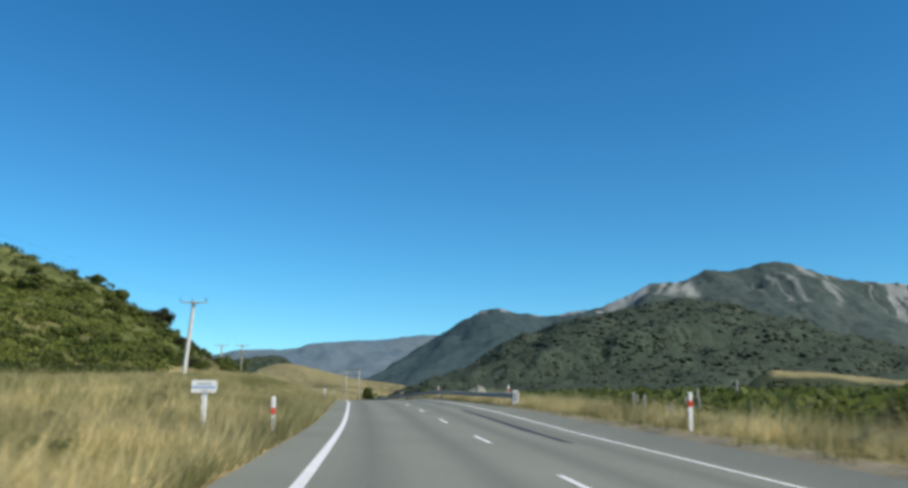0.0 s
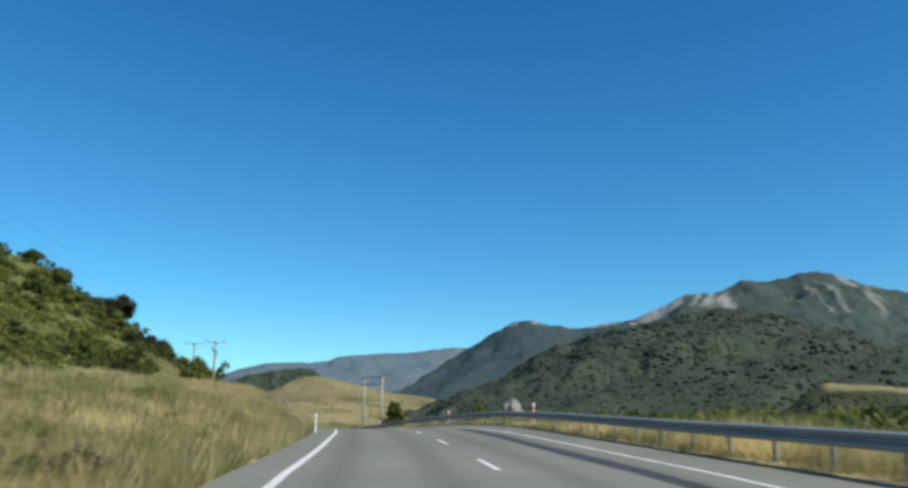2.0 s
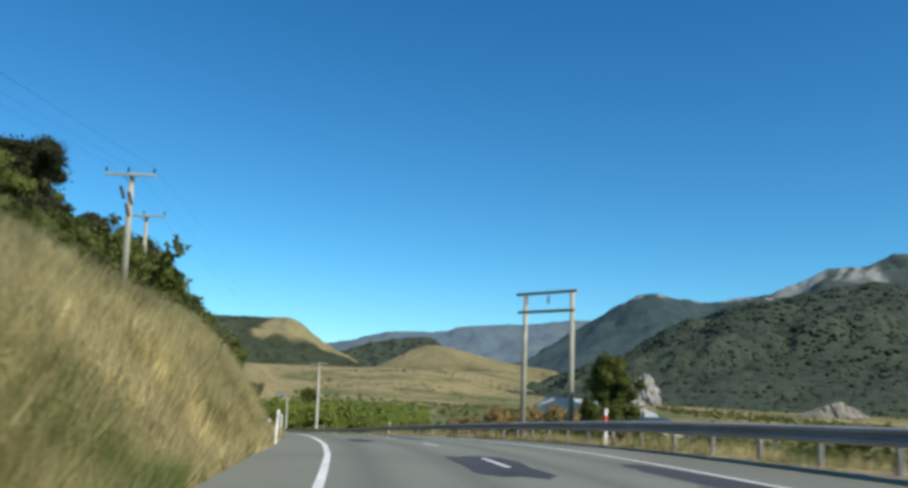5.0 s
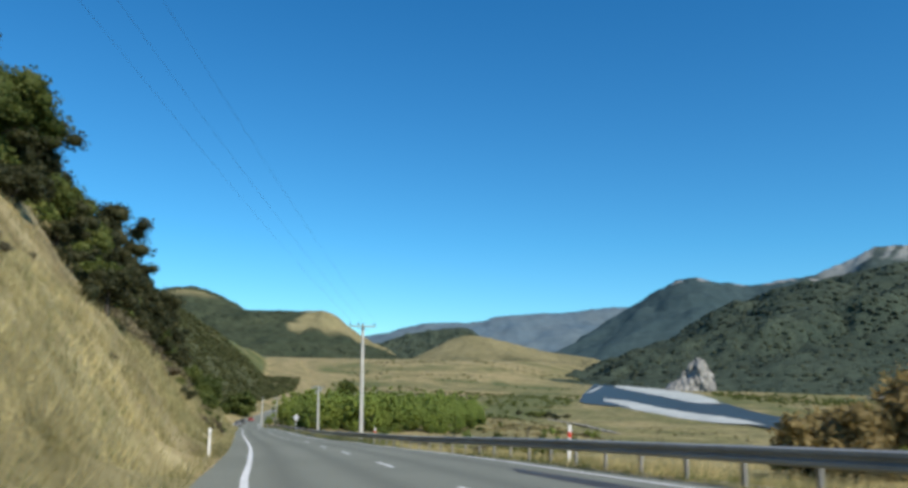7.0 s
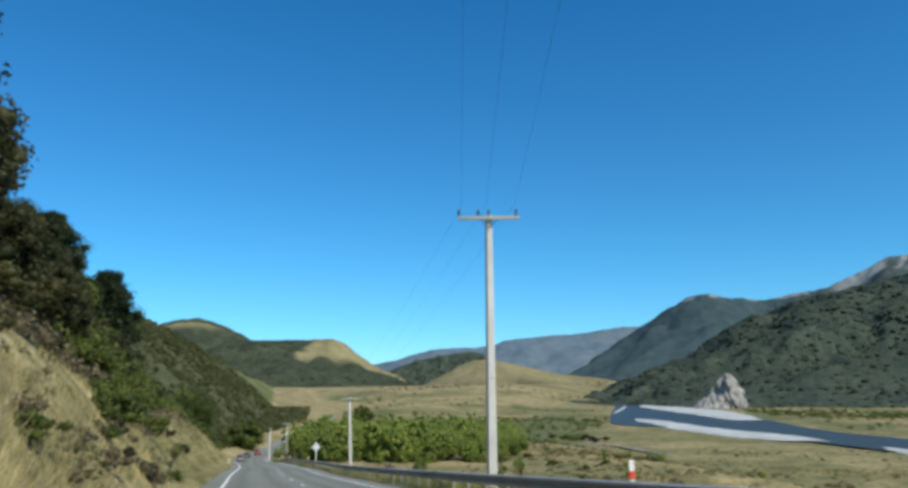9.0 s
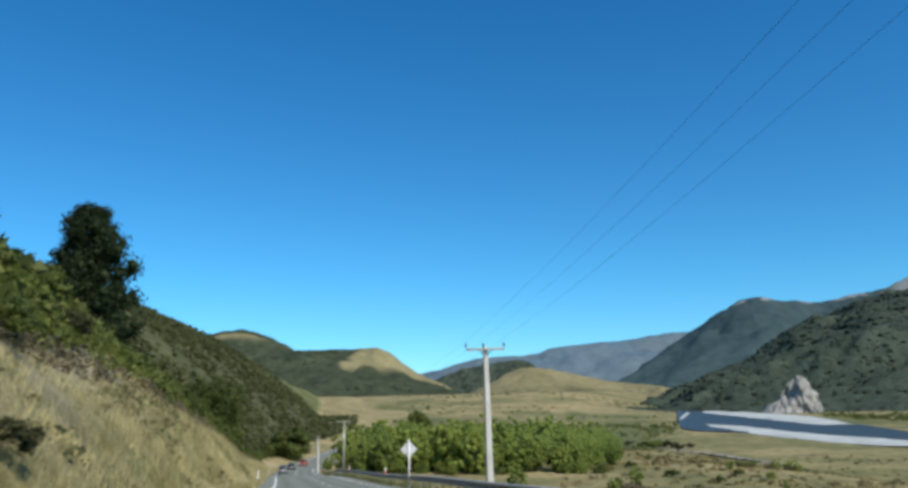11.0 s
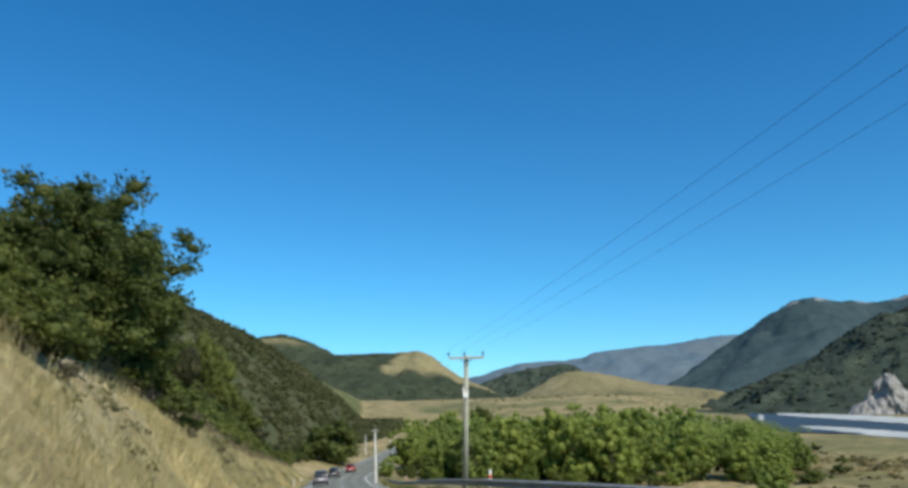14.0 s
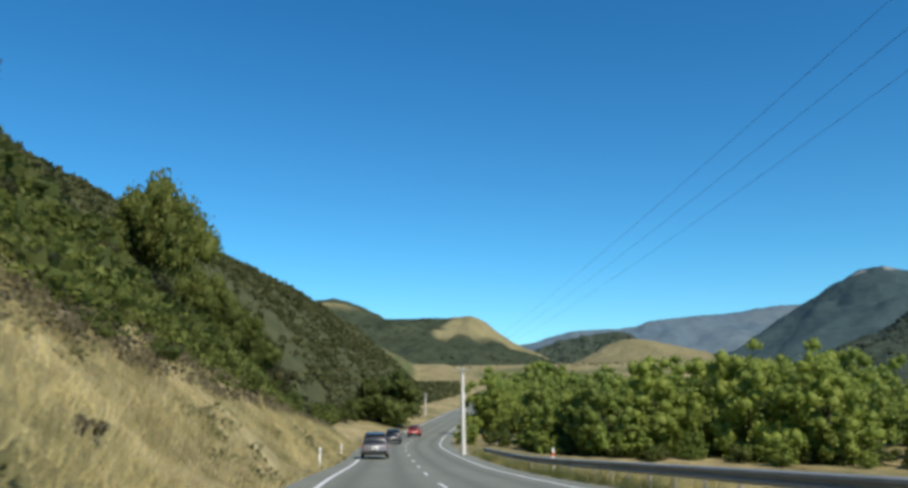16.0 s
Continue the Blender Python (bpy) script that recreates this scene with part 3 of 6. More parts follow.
def utility_pole(base, top, arm, turn, material, label, pins=(-1.0, -0.1, 0.95)):
    """A power pole with a crossarm, insulators and braces."""
    base, top, square = Vector(base), Vector(top), material is CONCRETE
    h = top - base
    ob = thing("utility_pole", Matrix.Translation(base), label, "utility pole", "power line poles")
    bm = bmesh.new()
    rz = Matrix.Rotation(radians(turn), 4, "Z")
    if square:
        up = h.to_track_quat("Z", "Y").to_matrix().to_4x4()
        bmesh.ops.create_cone(bm, cap_ends=True, segments=4, radius1=0.235, radius2=0.145, depth=h.length + 0.4,
                              matrix=Matrix.Translation(h * (0.5 - 0.2 / h.length)) @ up @ rz @ Matrix.Rotation(radians(45), 4, "Z"))
        bmesh.ops.bevel(bm, geom=[e for e in bm.edges if abs((e.verts[0].co - e.verts[1].co).z) > 1], offset=0.018, segments=1, affect="EDGES")
        shaft = part("shaft", bm, material, ob)
        for f in (0.03, 0.055, 0.08, 0.42, 0.62):
            half = (0.235 + (0.145 - 0.235) * (f * h.length + 0.4) / (h.length + 0.4)) * 0.7071
            bm = bmesh.new()
            q = h * f + rz @ Vector((0, -half, 0))
            add_tube(bm, q + rz @ Vector((0, 0.02, 0)), q + rz @ Vector((0, -0.012, 0)), 0.022, sides=8)
            part("bolt_hole", bm, DARK_METAL, shaft, "dark bolt hole")
    else:
        add_tube(bm, (0, 0, -0.4), h, 0.17, 0.11, 12)
        shaded(part("shaft", bm, material, ob))
    at = Matrix.Translation(h * (1 - 0.12 / h.length)) @ rz @ Matrix.Translation((0, -0.16, 0))
    bm = bmesh.new()
    add_box(bm, (arm, 0.1, 0.11), at, 0.01)
    part("crossarm", bm, WOOD_POLE, ob)
    for sx in (-1, 1):
        bm = bmesh.new()
        add_tube(bm, at @ Vector((sx * 0.3, 0, -0.05)), at @ Vector((0, 0, -0.36)), 0.015, sides=6)
        part("brace", bm, DARK_METAL, ob)
    for x in pins:
        bm = bmesh.new()
        p = at @ Vector((x * arm / 2, 0, 0.05))
        add_tube(bm, p, p + Vector((0, 0, 0.12)), 0.015, sides=6)
        for j in range(3):
            add_tube(bm, p + Vector((0, 0, 0.09 + 0.06 * j)), p + Vector((0, 0, 0.145 + 0.06 * j)), 0.065 - 0.012 * j, 0.045 - 0.008 * j, 8)
        part("insulator", bm, DARK_METAL, ob)
    return ob


utility_pole((-22.0, 63.9, ground_z(-22, 63.9)), (-21.2, 62.7, 8.74), 2.1, 5, CONCRETE, "pale concrete power pole leaning beside the grass bank")
utility_pole((-44.1, 147.8, ground_z(-44.1, 147.8)), (-43.8, 147.0, 10.5), 2.5, 8, WOOD_POLE, "grey timber power pole on the scrub slope")
utility_pole((-36.8, 135.3, ground_z(-36.8, 135.3)), (-36.5, 134.5, 9.7), 2.2, 10, WOOD_POLE, "grey timber power pole with equipment under its crossarm")
for dx, dz in ((-0.32, -0.35), (0.1, -0.62), (0.02, -1.15)):
    bm = bmesh.new()
    add_tube(bm, (dx, 0, 0), (dx + 0.28, -0.12, -0.55), 0.075, 0.06, 8)
    fuse = part("fuse_cutout", bm, DARK_METAL)
    fuse.location = (-36.5, 134.28, 9.35 + dz)
    tagged(fuse, "dark tubular fuse fixed below a pole crossarm", "fuse", "pole fuses")
utility_pole((-54.4, 207.8, ground_z(-54.4, 207.8)), (-54.0, 206.1, 2.6), 2.2, 14, CONCRETE, "tall white concrete power pole beyond the guard rail", (-0.97, -0.35, 0.0, 0.9))
utility_pole((-77.8, 253.3, ground_z(-77.8, 253.3)), (-77.5, 252.0, -3.9), 1.9, 17, CONCRETE, "white concrete power pole leaning in dry grass")
utility_pole((-111.2, 307.3, ground_z(-111.2, 307.3)), (-110.5, 306.1, -8.25), 1.75, 20, WOOD_POLE, "weathered timber power pole with a pale sign plate")
utility_pole((-144.7, 366.2, ground_z(-144.7, 366.2)), (-144.4, 365.4, -12.9), 1.3, 24, CONCRETE, "white concrete power pole at the end of the guard rail")

# ---- power line, rail, posts, signs ----
def h_frame():
    ob = thing("twin_power_poles", Matrix.Translation((-18.7, 146.4, ground_z(-18.7, 146.4))), "twin timber power poles joined by two crossbeams", "utility pole")
    a, b = Vector((-20.1, 147.4, 6.17)) - ob.location, Vector((-17.45, 145.3, 6.06)) - ob.location
    for p in (a, b):
        bm = bmesh.new()
        add_tube(bm, (p.x, p.y, -0.6), p, 0.17, 0.12, 12)
        shaded(part("pole", bm, WOOD_POLE, ob))
    d = (b - a).normalized()
    turn = Matrix.Rotation(math.atan2(d.y, d.x), 4, "Z")
    for drop, long in ((0.05, 0.5), (1.05, 0.35)):
        bm = bmesh.new()
        mid = (a + b) / 2 - Vector((0, 0, drop))
        add_box(bm, ((b - a).length + 2 * long, 0.12, 0.16), Matrix.Translation(mid) @ turn @ Matrix.Translation((0, -0.2, 0)), 0.012)
        part("crossbeam", bm, WOOD_POLE, ob)
    for k in range(3):
        bm = bmesh.new()
        p = a.lerp(b, 0.02 + 0.48 * k) - Vector((0, 0, 0.15))
        for j in range(5):
            add_tube(bm, p - Vector((0, 0, 0.1 * j)), p - Vector((0, 0, 0.1 * j + 0.06)), 0.05, 0.09, 8)
        part("insulator", bm, DARK_METAL, ob)


h_frame()
for s, lat, h in ((459, 8.2, 6.5), (548, -4.8, 6.5)):
    p = on_road(s, lat)
    utility_pole((p.x, p.y, ground_z(p.x, p.y)), (p.x + 0.2, p.y - 0.3, p.z + h), 1.3, 24, CONCRETE, "white concrete power pole beside the lower road")


def wire(a, b, sag):
    cu = bpy.data.curves.new("power_line", "CURVE")
    cu.dimensions, cu.bevel_depth, cu.bevel_resolution = "3D", 0.0032, 1
    sp = cu.splines.new("POLY")
    n = 24
    sp.points.add(n)
    a, b = Vector(a), Vector(b)
    for k in range(n + 1):
        u = k / n
        p = a.lerp(b, u) - Vector((0, 0, 4 * sag * u * (1 - u)))
        sp.points[k].co = (*p, 1)
    cu.materials.append(DARK_METAL)
    tagged(new("power_line", cu), "thin dark power cable strung between poles", "cable", "power cables")


TOPS = [((-24.0, -20.0, 9.2), 1.0, 2), ((-21.2, 62.7, 8.95), 1.0, 5), ((-36.5, 134.5, 9.9), 1.0, 10), ((-54.0, 206.1, 2.85), 1.0, 14), ((-77.5, 252.0, -3.65), 0.9, 17), ((-110.5, 306.1, -8.0), 0.83, 20), ((-144.4, 365.4, -12.7), 0.6, 24)]
for (p, wa, ta), (q, wb, tb) in zip(TOPS, TOPS[1:]):
    for off in (-0.97, -0.1, 0.93):
        a = Vector(p) + Matrix.Rotation(radians(ta), 3, "Z") @ Vector((off * wa, -0.16, 0.1))
        b = Vector(q) + Matrix.Rotation(radians(tb), 3, "Z") @ Vector((off * wb, -0.16, 0.1))
        wire(a, b, 0.7)


def sweep(name, profile, s0, s1, step, material, parent, closed=True):
    """A section (right, up) carried along the road at the rail's offset."""
    ss = np.arange(s0, s1 + 1e-6, step)
    P = []
    for s in ss:
        base, r = on_road(s, RAIL_LAT), [np.interp(s, LINE_S, LINE_R[:, k]) for k in range(2)]
        for x, y in profile:
            P.append((base.x + r[0] * x, base.y + r[1] * x, base.z + y))
    c = len(profile)
    faces = []
    for i in range(len(ss) - 1):
        for j in range(c if closed else c - 1):
            k = (j + 1) % c
            faces.append((i * c + j, i * c + k, (i + 1) * c + k, (i + 1) * c + j))
    faces += [tuple(range(c)), tuple(range((len(ss) - 1) * c, len(ss) * c))[::-1]]
    me = bpy.data.meshes.new(name)
    me.from_pydata(P, [], faces)
    me.materials.append(material)
    me.update()
    ob = new(name, me)
    ob.parent = parent
    return ob


RAIL_FROM, RAIL_TO = 44.6, 396.0
rail = tagged(new("guard_rail"), "long galvanised w-beam guard rail on steel posts", "guard rail")
outer = [(0.0, 0.42), (-0.08, 0.46), (-0.08, 0.52), (0.0, 0.565), (0.0, 0.595), (-0.08, 0.64), (-0.08, 0.70), (0.0, 0.735)]
sweep("beam", outer + [(x + 0.012, y) for x, y in outer[::-1]], RAIL_FROM, RAIL_TO, 1.0, GALV, rail)


def post_mesh():
    bm = bmesh.new()
    add_box(bm, (0.01, 0.1, 1.1), Matrix.Translation((0, 0, 0.15)))
    for y in (-0.055, 0.055):
        add_box(bm, (0.055, 0.01, 1.1), Matrix.Translation((0, y, 0.15)))
    add_box(bm, (0.08, 0.09, 0.3), Matrix.Translation((-0.02, 0, 0.57)))
    me = bpy.data.meshes.new("post")
    bm.to_mesh(me)
    bm.free()
    me.materials.append(RAIL_POST)
    return me


RAIL_POST = speckled("weathered_post", (0.24, 0.24, 0.225), (0.42, 0.42, 0.4), 1.5, 0.7, 0.1)
POST = post_mesh()
for k in range(int((RAIL_TO - RAIL_FROM) / 2.0)):
    s = RAIL_FROM + 0.9 + 2.0 * k
    ob = new("post", POST)
    ob.parent = rail
    ob.matrix_world = Matrix.Translation(on_road(s, RAIL_LAT + 0.1)) @ Matrix.Rotation(radians(road_turn(s)), 4, "Z")


def rail_terminal():
    m = Matrix.Translation(on_road(RAIL_FROM, RAIL_LAT)) @ Matrix.Rotation(radians(road_turn(RAIL_FROM)), 4, "Z")
    ob = thing("rail_terminal", m, "galvanised guard rail end with a black and white reflector panel", "rail terminal")
    bm = bmesh.new()
    add_box(bm, (0.34, 0.1, 0.72), Matrix.Translation((0.02, -0.62, 0.5)), 0.02)
    part("impact_plate", bm, GALV_POST, ob)
    bm = bmesh.new()
    add_box(bm, (0.16, 0.02, 0.4), Matrix.Translation((0.02, -0.685, 0.52)), 0.008)
    part("panel", bm, BLACK, ob, "matt black reflector panel")
    for z in (0.43, 0.61):
        bm = bmesh.new()
        add_tube(bm, (0.02, -0.695, z), (0.02, -0.71, z), 0.055, sides=16)
        part("reflector", bm, WHITE_PLASTIC, ob, "round white reflector")
    bm = bmesh.new()
    add_box(bm, (0.2, 0.6, 0.34), Matrix.Translation((0.0, -0.27, 0.58)), 0.03)
    part("extruder", bm, GALV, ob)
    for x, y in ((0.0, 0.1), (-0.05, -0.55)):
        bm = bmesh.new()
        add_box(bm, (0.12, 0.1, 0.75), Matrix.Translation((x, y, 0.1)), 0.01)
        part("leg", bm, GALV_POST, ob)


def marker_post(s, lat, red, h=1.0, wide=0.1, band=0.16):
    p = on_road(s, lat)
    p.z = min(ground_z(p.x, p.y), p.z + 0.3)
    tilt = Matrix.Rotation(random.uniform(-0.03, 0.03), 4, "Y") @ Matrix.Rotation(random.uniform(-0.03, 0.03), 4, "X")
    ob = thing("marker_post", Matrix.Translation(p) @ Matrix.Rotation(radians(road_turn(s)), 4, "Z") @ tilt,
               "white plastic roadside marker post with a red band" if red else "white plastic roadside marker post in grass", "marker post", "marker posts")
    bm = bmesh.new()
    add_box(bm, (wide, 0.045, h + 0.3), Matrix.Translation((0, 0, h / 2 - 0.15)), 0.012)
    part("stake", bm, WHITE_PLASTIC, ob)
    if red:
        bm = bmesh.new()
        add_box(bm, (wide + 0.012, 0.055, band), Matrix.Translation((0, 0, h - 0.3)), 0.006)
        part("band", bm, RED_BAND, ob, "red reflective band")
    else:
        bm = bmesh.new()
        add_box(bm, (0.05, 0.012, 0.12), Matrix.Translation((0, -0.028, h - 0.2)), 0.004)
        part("reflector", bm, GALV_POST, ob, "small grey reflector")


BLACK = speckled("matt_black", (0.012, 0.012, 0.013), (0.022, 0.022, 0.024), 4.0, 0.7)
rail_terminal()
for s in (20.2, 48.5, 81, 105, 131, 171, 203, 293, 326, 371.5):
    marker_post(s, 8.45 if s > 40 else 8.0, True, 1.15 if s > 40 else 1.0)
for s, lat in ((17.0, -2.4), (47.8, -2.6), (77.5, -2.05), (103.2, -2.25), (131, -2.6), (148, -2.2), (176, -2.5), (293, -2.5), (371, -2.35), (390, -2.5)):
    marker_post(s, lat, s in (17.0, 103.2), 0.88 if s < 18 else 1.0, 0.09, 0.14)


def place_sign():
    p = Vector((-5.43, 17.2, 0))
    p.z = ground_z(p.x, p.y)
    top = 1.6 - p.z
    ob = thing("place_sign", Matrix.Translation(p) @ pose(0, 0, 0, 0, 0, 4), "white pointed board sign with a blue stripe on a white post", "sign")
    bm = bmesh.new()
    add_box(bm, (0.1, 0.09, top + 0.1), Matrix.Translation((0, 0, top / 2 - 0.2)), 0.01)
    part("post", bm, WHITE_PLASTIC, ob)
    bm = bmesh.new()
    ring = [(-0.28, top - 0.27), (0.24, top - 0.27), (0.28, top - 0.135), (0.24, top), (-0.28, top)]
    front, rear = [bm.verts.new((x, -0.075, z)) for x, z in ring], [bm.verts.new((x, -0.045, z)) for x, z in ring]
    bm.faces.new(front)
    bm.faces.new(rear[::-1])
    for k in range(5):
        bm.faces.new((front[k], rear[k], rear[(k + 1) % 5], front[(k + 1) % 5]))
    bmesh.ops.recalc_face_normals(bm, faces=bm.faces)
    board = part("board", bm, WHITE_PLASTIC, ob)
    bm = bmesh.new()
    add_box(bm, (0.52, 0.006, 0.035), Matrix.Translation((-0.01, -0.079, top - 0.15)))
    part("stripe", bm, BLUE_STRIPE, board, "pale blue stripe")
    bm = bmesh.new()
    add_box(bm, (0.3, 0.006, 0.045), Matrix.Translation((0.0, -0.079, top - 0.075)))
    part("bar", bm, GALV_POST, board, "grey bar in place of writing")
    bm = bmesh.new()
    add_box(bm, (0.16, 0.006, 0.03), Matrix.Translation((0.02, -0.079, top - 0.225)))
    part("bar", bm, GALV_POST, board, "small grey bar in place of writing")


BLUE_STRIPE = speckled("pale_blue_paint", (0.2, 0.36, 0.6), (0.28, 0.45, 0.68), 3.0, 0.5)


def back_sign():
    p = Vector((-84.8, 260.7, float(road_z(276.5)) - 0.25))
    z0 = ground_z(p.x, p.y)
    ob = thing("warning_sign", Matrix.Translation((p.x, p.y, z0)) @ pose(0, 0, 0, 0, 0, road_turn(276)), "bare grey back of a diamond road sign on a white post", "road sign")
    top = p.z + 2.75 - z0
    bm = bmesh.new()
    add_tube(bm, (0, 0, -0.3), (0, 0, top), 0.045, sides=12)
    shaded(part("post", bm, WHITE_PLASTIC, ob))
    bm = bmesh.new()
    add_box(bm, (0.74, 0.02, 0.74), Matrix.Translation((0, 0.07, top - 0.55)) @ Matrix.Rotation(radians(45), 4, "Y"), 0.008)
    plate = part("plate", bm, GALV_POST, ob, "unpainted aluminium plate back")
    for z in (-0.25, 0.2):
        bm = bmesh.new()
        add_box(bm, (0.4, 0.03, 0.04), Matrix.Translation((0, 0.05, top - 0.55 + z)))
        part("bracket", bm, GALV, plate)


place_sign()
back_sign()
tag_p = Vector((-110.72, 306.45, -10.05))
bm = bmesh.new()
add_box(bm, (0.25, 0.02, 0.5), pose(0, -0.17, 0), 0.006)
plate = part("pole_plate", bm, WHITE_PLASTIC)
plate.matrix_world = Matrix.Translation(tag_p) @ pose(0, 0, 0, 0, 0, 20)
tagged(plate, "pale rectangular plate fixed to a timber pole", "plate")

# dark patches and seams in the seal
def patch(s, lat, long, wide, seed):
    rng = random.Random(seed)
    bm = bmesh.new()
    ring = []
    for k in range(22):
        a = 2 * math.pi * k / 22
        c, q = math.cos(a), math.sin(a)
        f = rng.uniform(0.85, 1.1)
        ds = math.copysign(abs(c) ** 0.6, c) * long / 2 * f
        dl = math.copysign(abs(q) ** 0.6, q) * wide / 2 * f
        ring.append(bm.verts.new(on_road(s + ds, lat + dl, 0.0045)))
    bm.faces.new(ring)
    bmesh.ops.recalc_face_normals(bm, faces=bm.faces)
    bmesh.ops.triangulate(bm, faces=bm.faces)
    tagged(part("seal_patch", bm, PATCH), "dark bitumen repair patch in the grey seal", "road patch", "seal patches", "structure")


PATCH = speckled("fresh_bitumen", (0.045, 0.045, 0.047), (0.075, 0.075, 0.075), 0.9, 0.7)
for k, (s, lat, long, wide) in enumerate(((62, 4.9, 26, 0.5), (75, 5.0, 14, 0.7), (92, 1.2, 3.5, 1.0), (97, 3.6, 5, 1.1), (112, 4.9, 12, 0.9), (122, 2.2, 6, 1.5), (118, 5.4, 9, 1.0), (108, 0.2, 5, 1.1), (30, 4.6, 22, 0.35), (136, 0.4, 5, 0.9), (143, 3.2, 9, 0.8), (160, 5.0, 14, 0.6))):
    patch(s, lat, long, wide, k)

# ---- river ----
def flat_z(y):
    return -29 + 0.0125 * (y - 600)


def river_strip(name, left, right, up, material, label, hump=0.0, n=60):
    """A strip between two bank lines."""
    a, b = spline([(x, y, 0) for x, y in left], 2.0)[0], spline([(x, y, 0) for x, y in right], 2.0)[0]
    a, b = a[np.linspace(0, len(a) - 1, n).astype(int)], b[np.linspace(0, len(b) - 1, n).astype(int)]
    P = []
    for p, q in zip(a, b):
        taper = min(1.0, 2.2 * math.sin(math.pi * (len(P) / 9 + 0.5) / n)) if hump else 1.0
        for u in 0.5 + (np.linspace(0, 1, 9) - 0.5) * taper:
            x, y = p[0] * (1 - u) + q[0] * u, p[1] * (1 - u) + q[1] * u
            x += (2.2 if hump > 0.3 else 0.5) * float(wavy(x, y, 9, 3)) * (1 - 4 * u * (1 - u))
            P.append((x, y, flat_z(y) + up + max(0, y - 950) * 0.0012 + hump * (math.sin(math.pi * u) - 0.55) + (0.1 * float(wavy(x, y, 7)) if hump else 0)))
    return tagged(new(name, grid_mesh(name, np.array(P), 9, material)), label, name.replace("_", " "), kind="structure")


def water_material():
    m, nt, b = shade_nodes("river_water", 0.45, 0.0, 0.12)
    v = coords(nt)
    n = noise_node(nt, v, 0.25, 4)
    nt.links.new(ramp(nt, n, [(0.3, (0.034, 0.046, 0.05)), (0.7, (0.056, 0.07, 0.072))]), b.inputs["Base Color"])
    bump(nt, b, noise_node(nt, v, 1.2, 3), 0.35, 0.12)
    return m


river_strip("river", [(-120, 2050), (-106, 1652), (-92, 1150), (-84, 885), (-70, 762), (-29, 726), (6, 657), (32, 591), (52, 540), (90, 460), (170, 340), (330, 190)],
            [(-108, 2050), (-92, 1652), (-61, 1270), (-20, 1090), (-2, 1035), (16, 950), (34, 870), (52, 695), (80, 612), (120, 530), (215, 390), (380, 230)], 0.7, water_material(), "blue braided river with ripples between gravel bars")
river_strip("gravel_bar", [(-78, 1210), (-52, 1070), (-20, 935), (8, 820), (24, 780)], [(-47, 1255), (-9, 1165), (23, 1058), (40, 900), (42, 850)], 0.75, GRAVEL, "pale grey gravel bar along the river", 1.0)
river_strip("gravel_bar", [(-70, 840), (-43, 737), (-10, 650), (17, 604), (30, 576)], [(-57, 864), (-36, 825), (-3, 722), (26, 660), (40, 620)], 0.75, GRAVEL, "pale grey gravel island in the river", 0.8)
river_strip("gravel_bar", [(44, 560), (50, 520), (54, 470), (80, 420)], [(54, 574), (64, 550), (64, 510), (92, 446)], 0.75, GRAVEL, "low pale gravel bar in the river", 0.7)
river_strip("gravel_bar", [(-88, 960), (-86, 1080), (-84, 1200)], [(-84, 960), (-79, 1090), (-79, 1210)], 0.75, GRAVEL, "narrow pale gravel beach at the bend", 0.6)
TRACK = speckled("track_gravel", (0.24, 0.22, 0.18), (0.36, 0.33, 0.28), 0.2, 0.95)
river_strip("gravel_track", [(-88, 600), (-70, 574), (-40, 516)], [(-86, 602), (-67.5, 577), (-37.5, 519)], 0.55, TRACK, "pale gravel track on the river flats", 0.2)


def rock_face(name, base_l, base_r, apex, depth, seed, label):
    """A broken pale cliff: a leaning, fractured face."""
    a, b, c = Vector(base_l), Vector(base_r), Vector(apex)
    n, m = 26, 22
    P = []
    for i in range(n):
        for j in range(m):
            u, w = i / (n - 1), j / (m - 1)
            lo = a.lerp(b, u)
            reach = float(np.interp(u, [0, 0.3, 0.52, 0.66, 0.85, 1.0], [0.06, 0.42, 0.78, 1.0, 0.8, 0.5])) + 0.1 * noise.noise(Vector((u * 6, seed, 0))) + 0.05 * noise.noise(Vector((u * 15, seed, 3)))
            hi = Vector((lo.x * 0.95 + c.x * 0.05 + 4 * noise.noise(Vector((u * 9, seed, 7))), lo.y * 0.9 + c.y * 0.1, a.z + (c.z - a.z) * reach))
            p = lo.lerp(hi, w)
            q = Vector((p.x, p.y, p.z)) * 0.09
            p.y += depth * w + 9 * noise.noise(q + Vector((seed, 0, 0))) + 5 * noise.noise(Vector((q.x * 5 + q.z, q.y, q.z * 1.2)))
            P.append(tuple(p))
    me = grid_mesh(name, np.array(P), m, ROCK if name == "rock_cliff" else EARTH_BANK)
    me.polygons.foreach_set("use_smooth", np.zeros(len(me.polygons), bool))
    return tagged(new(name, me), label, "cliff", kind="structure")


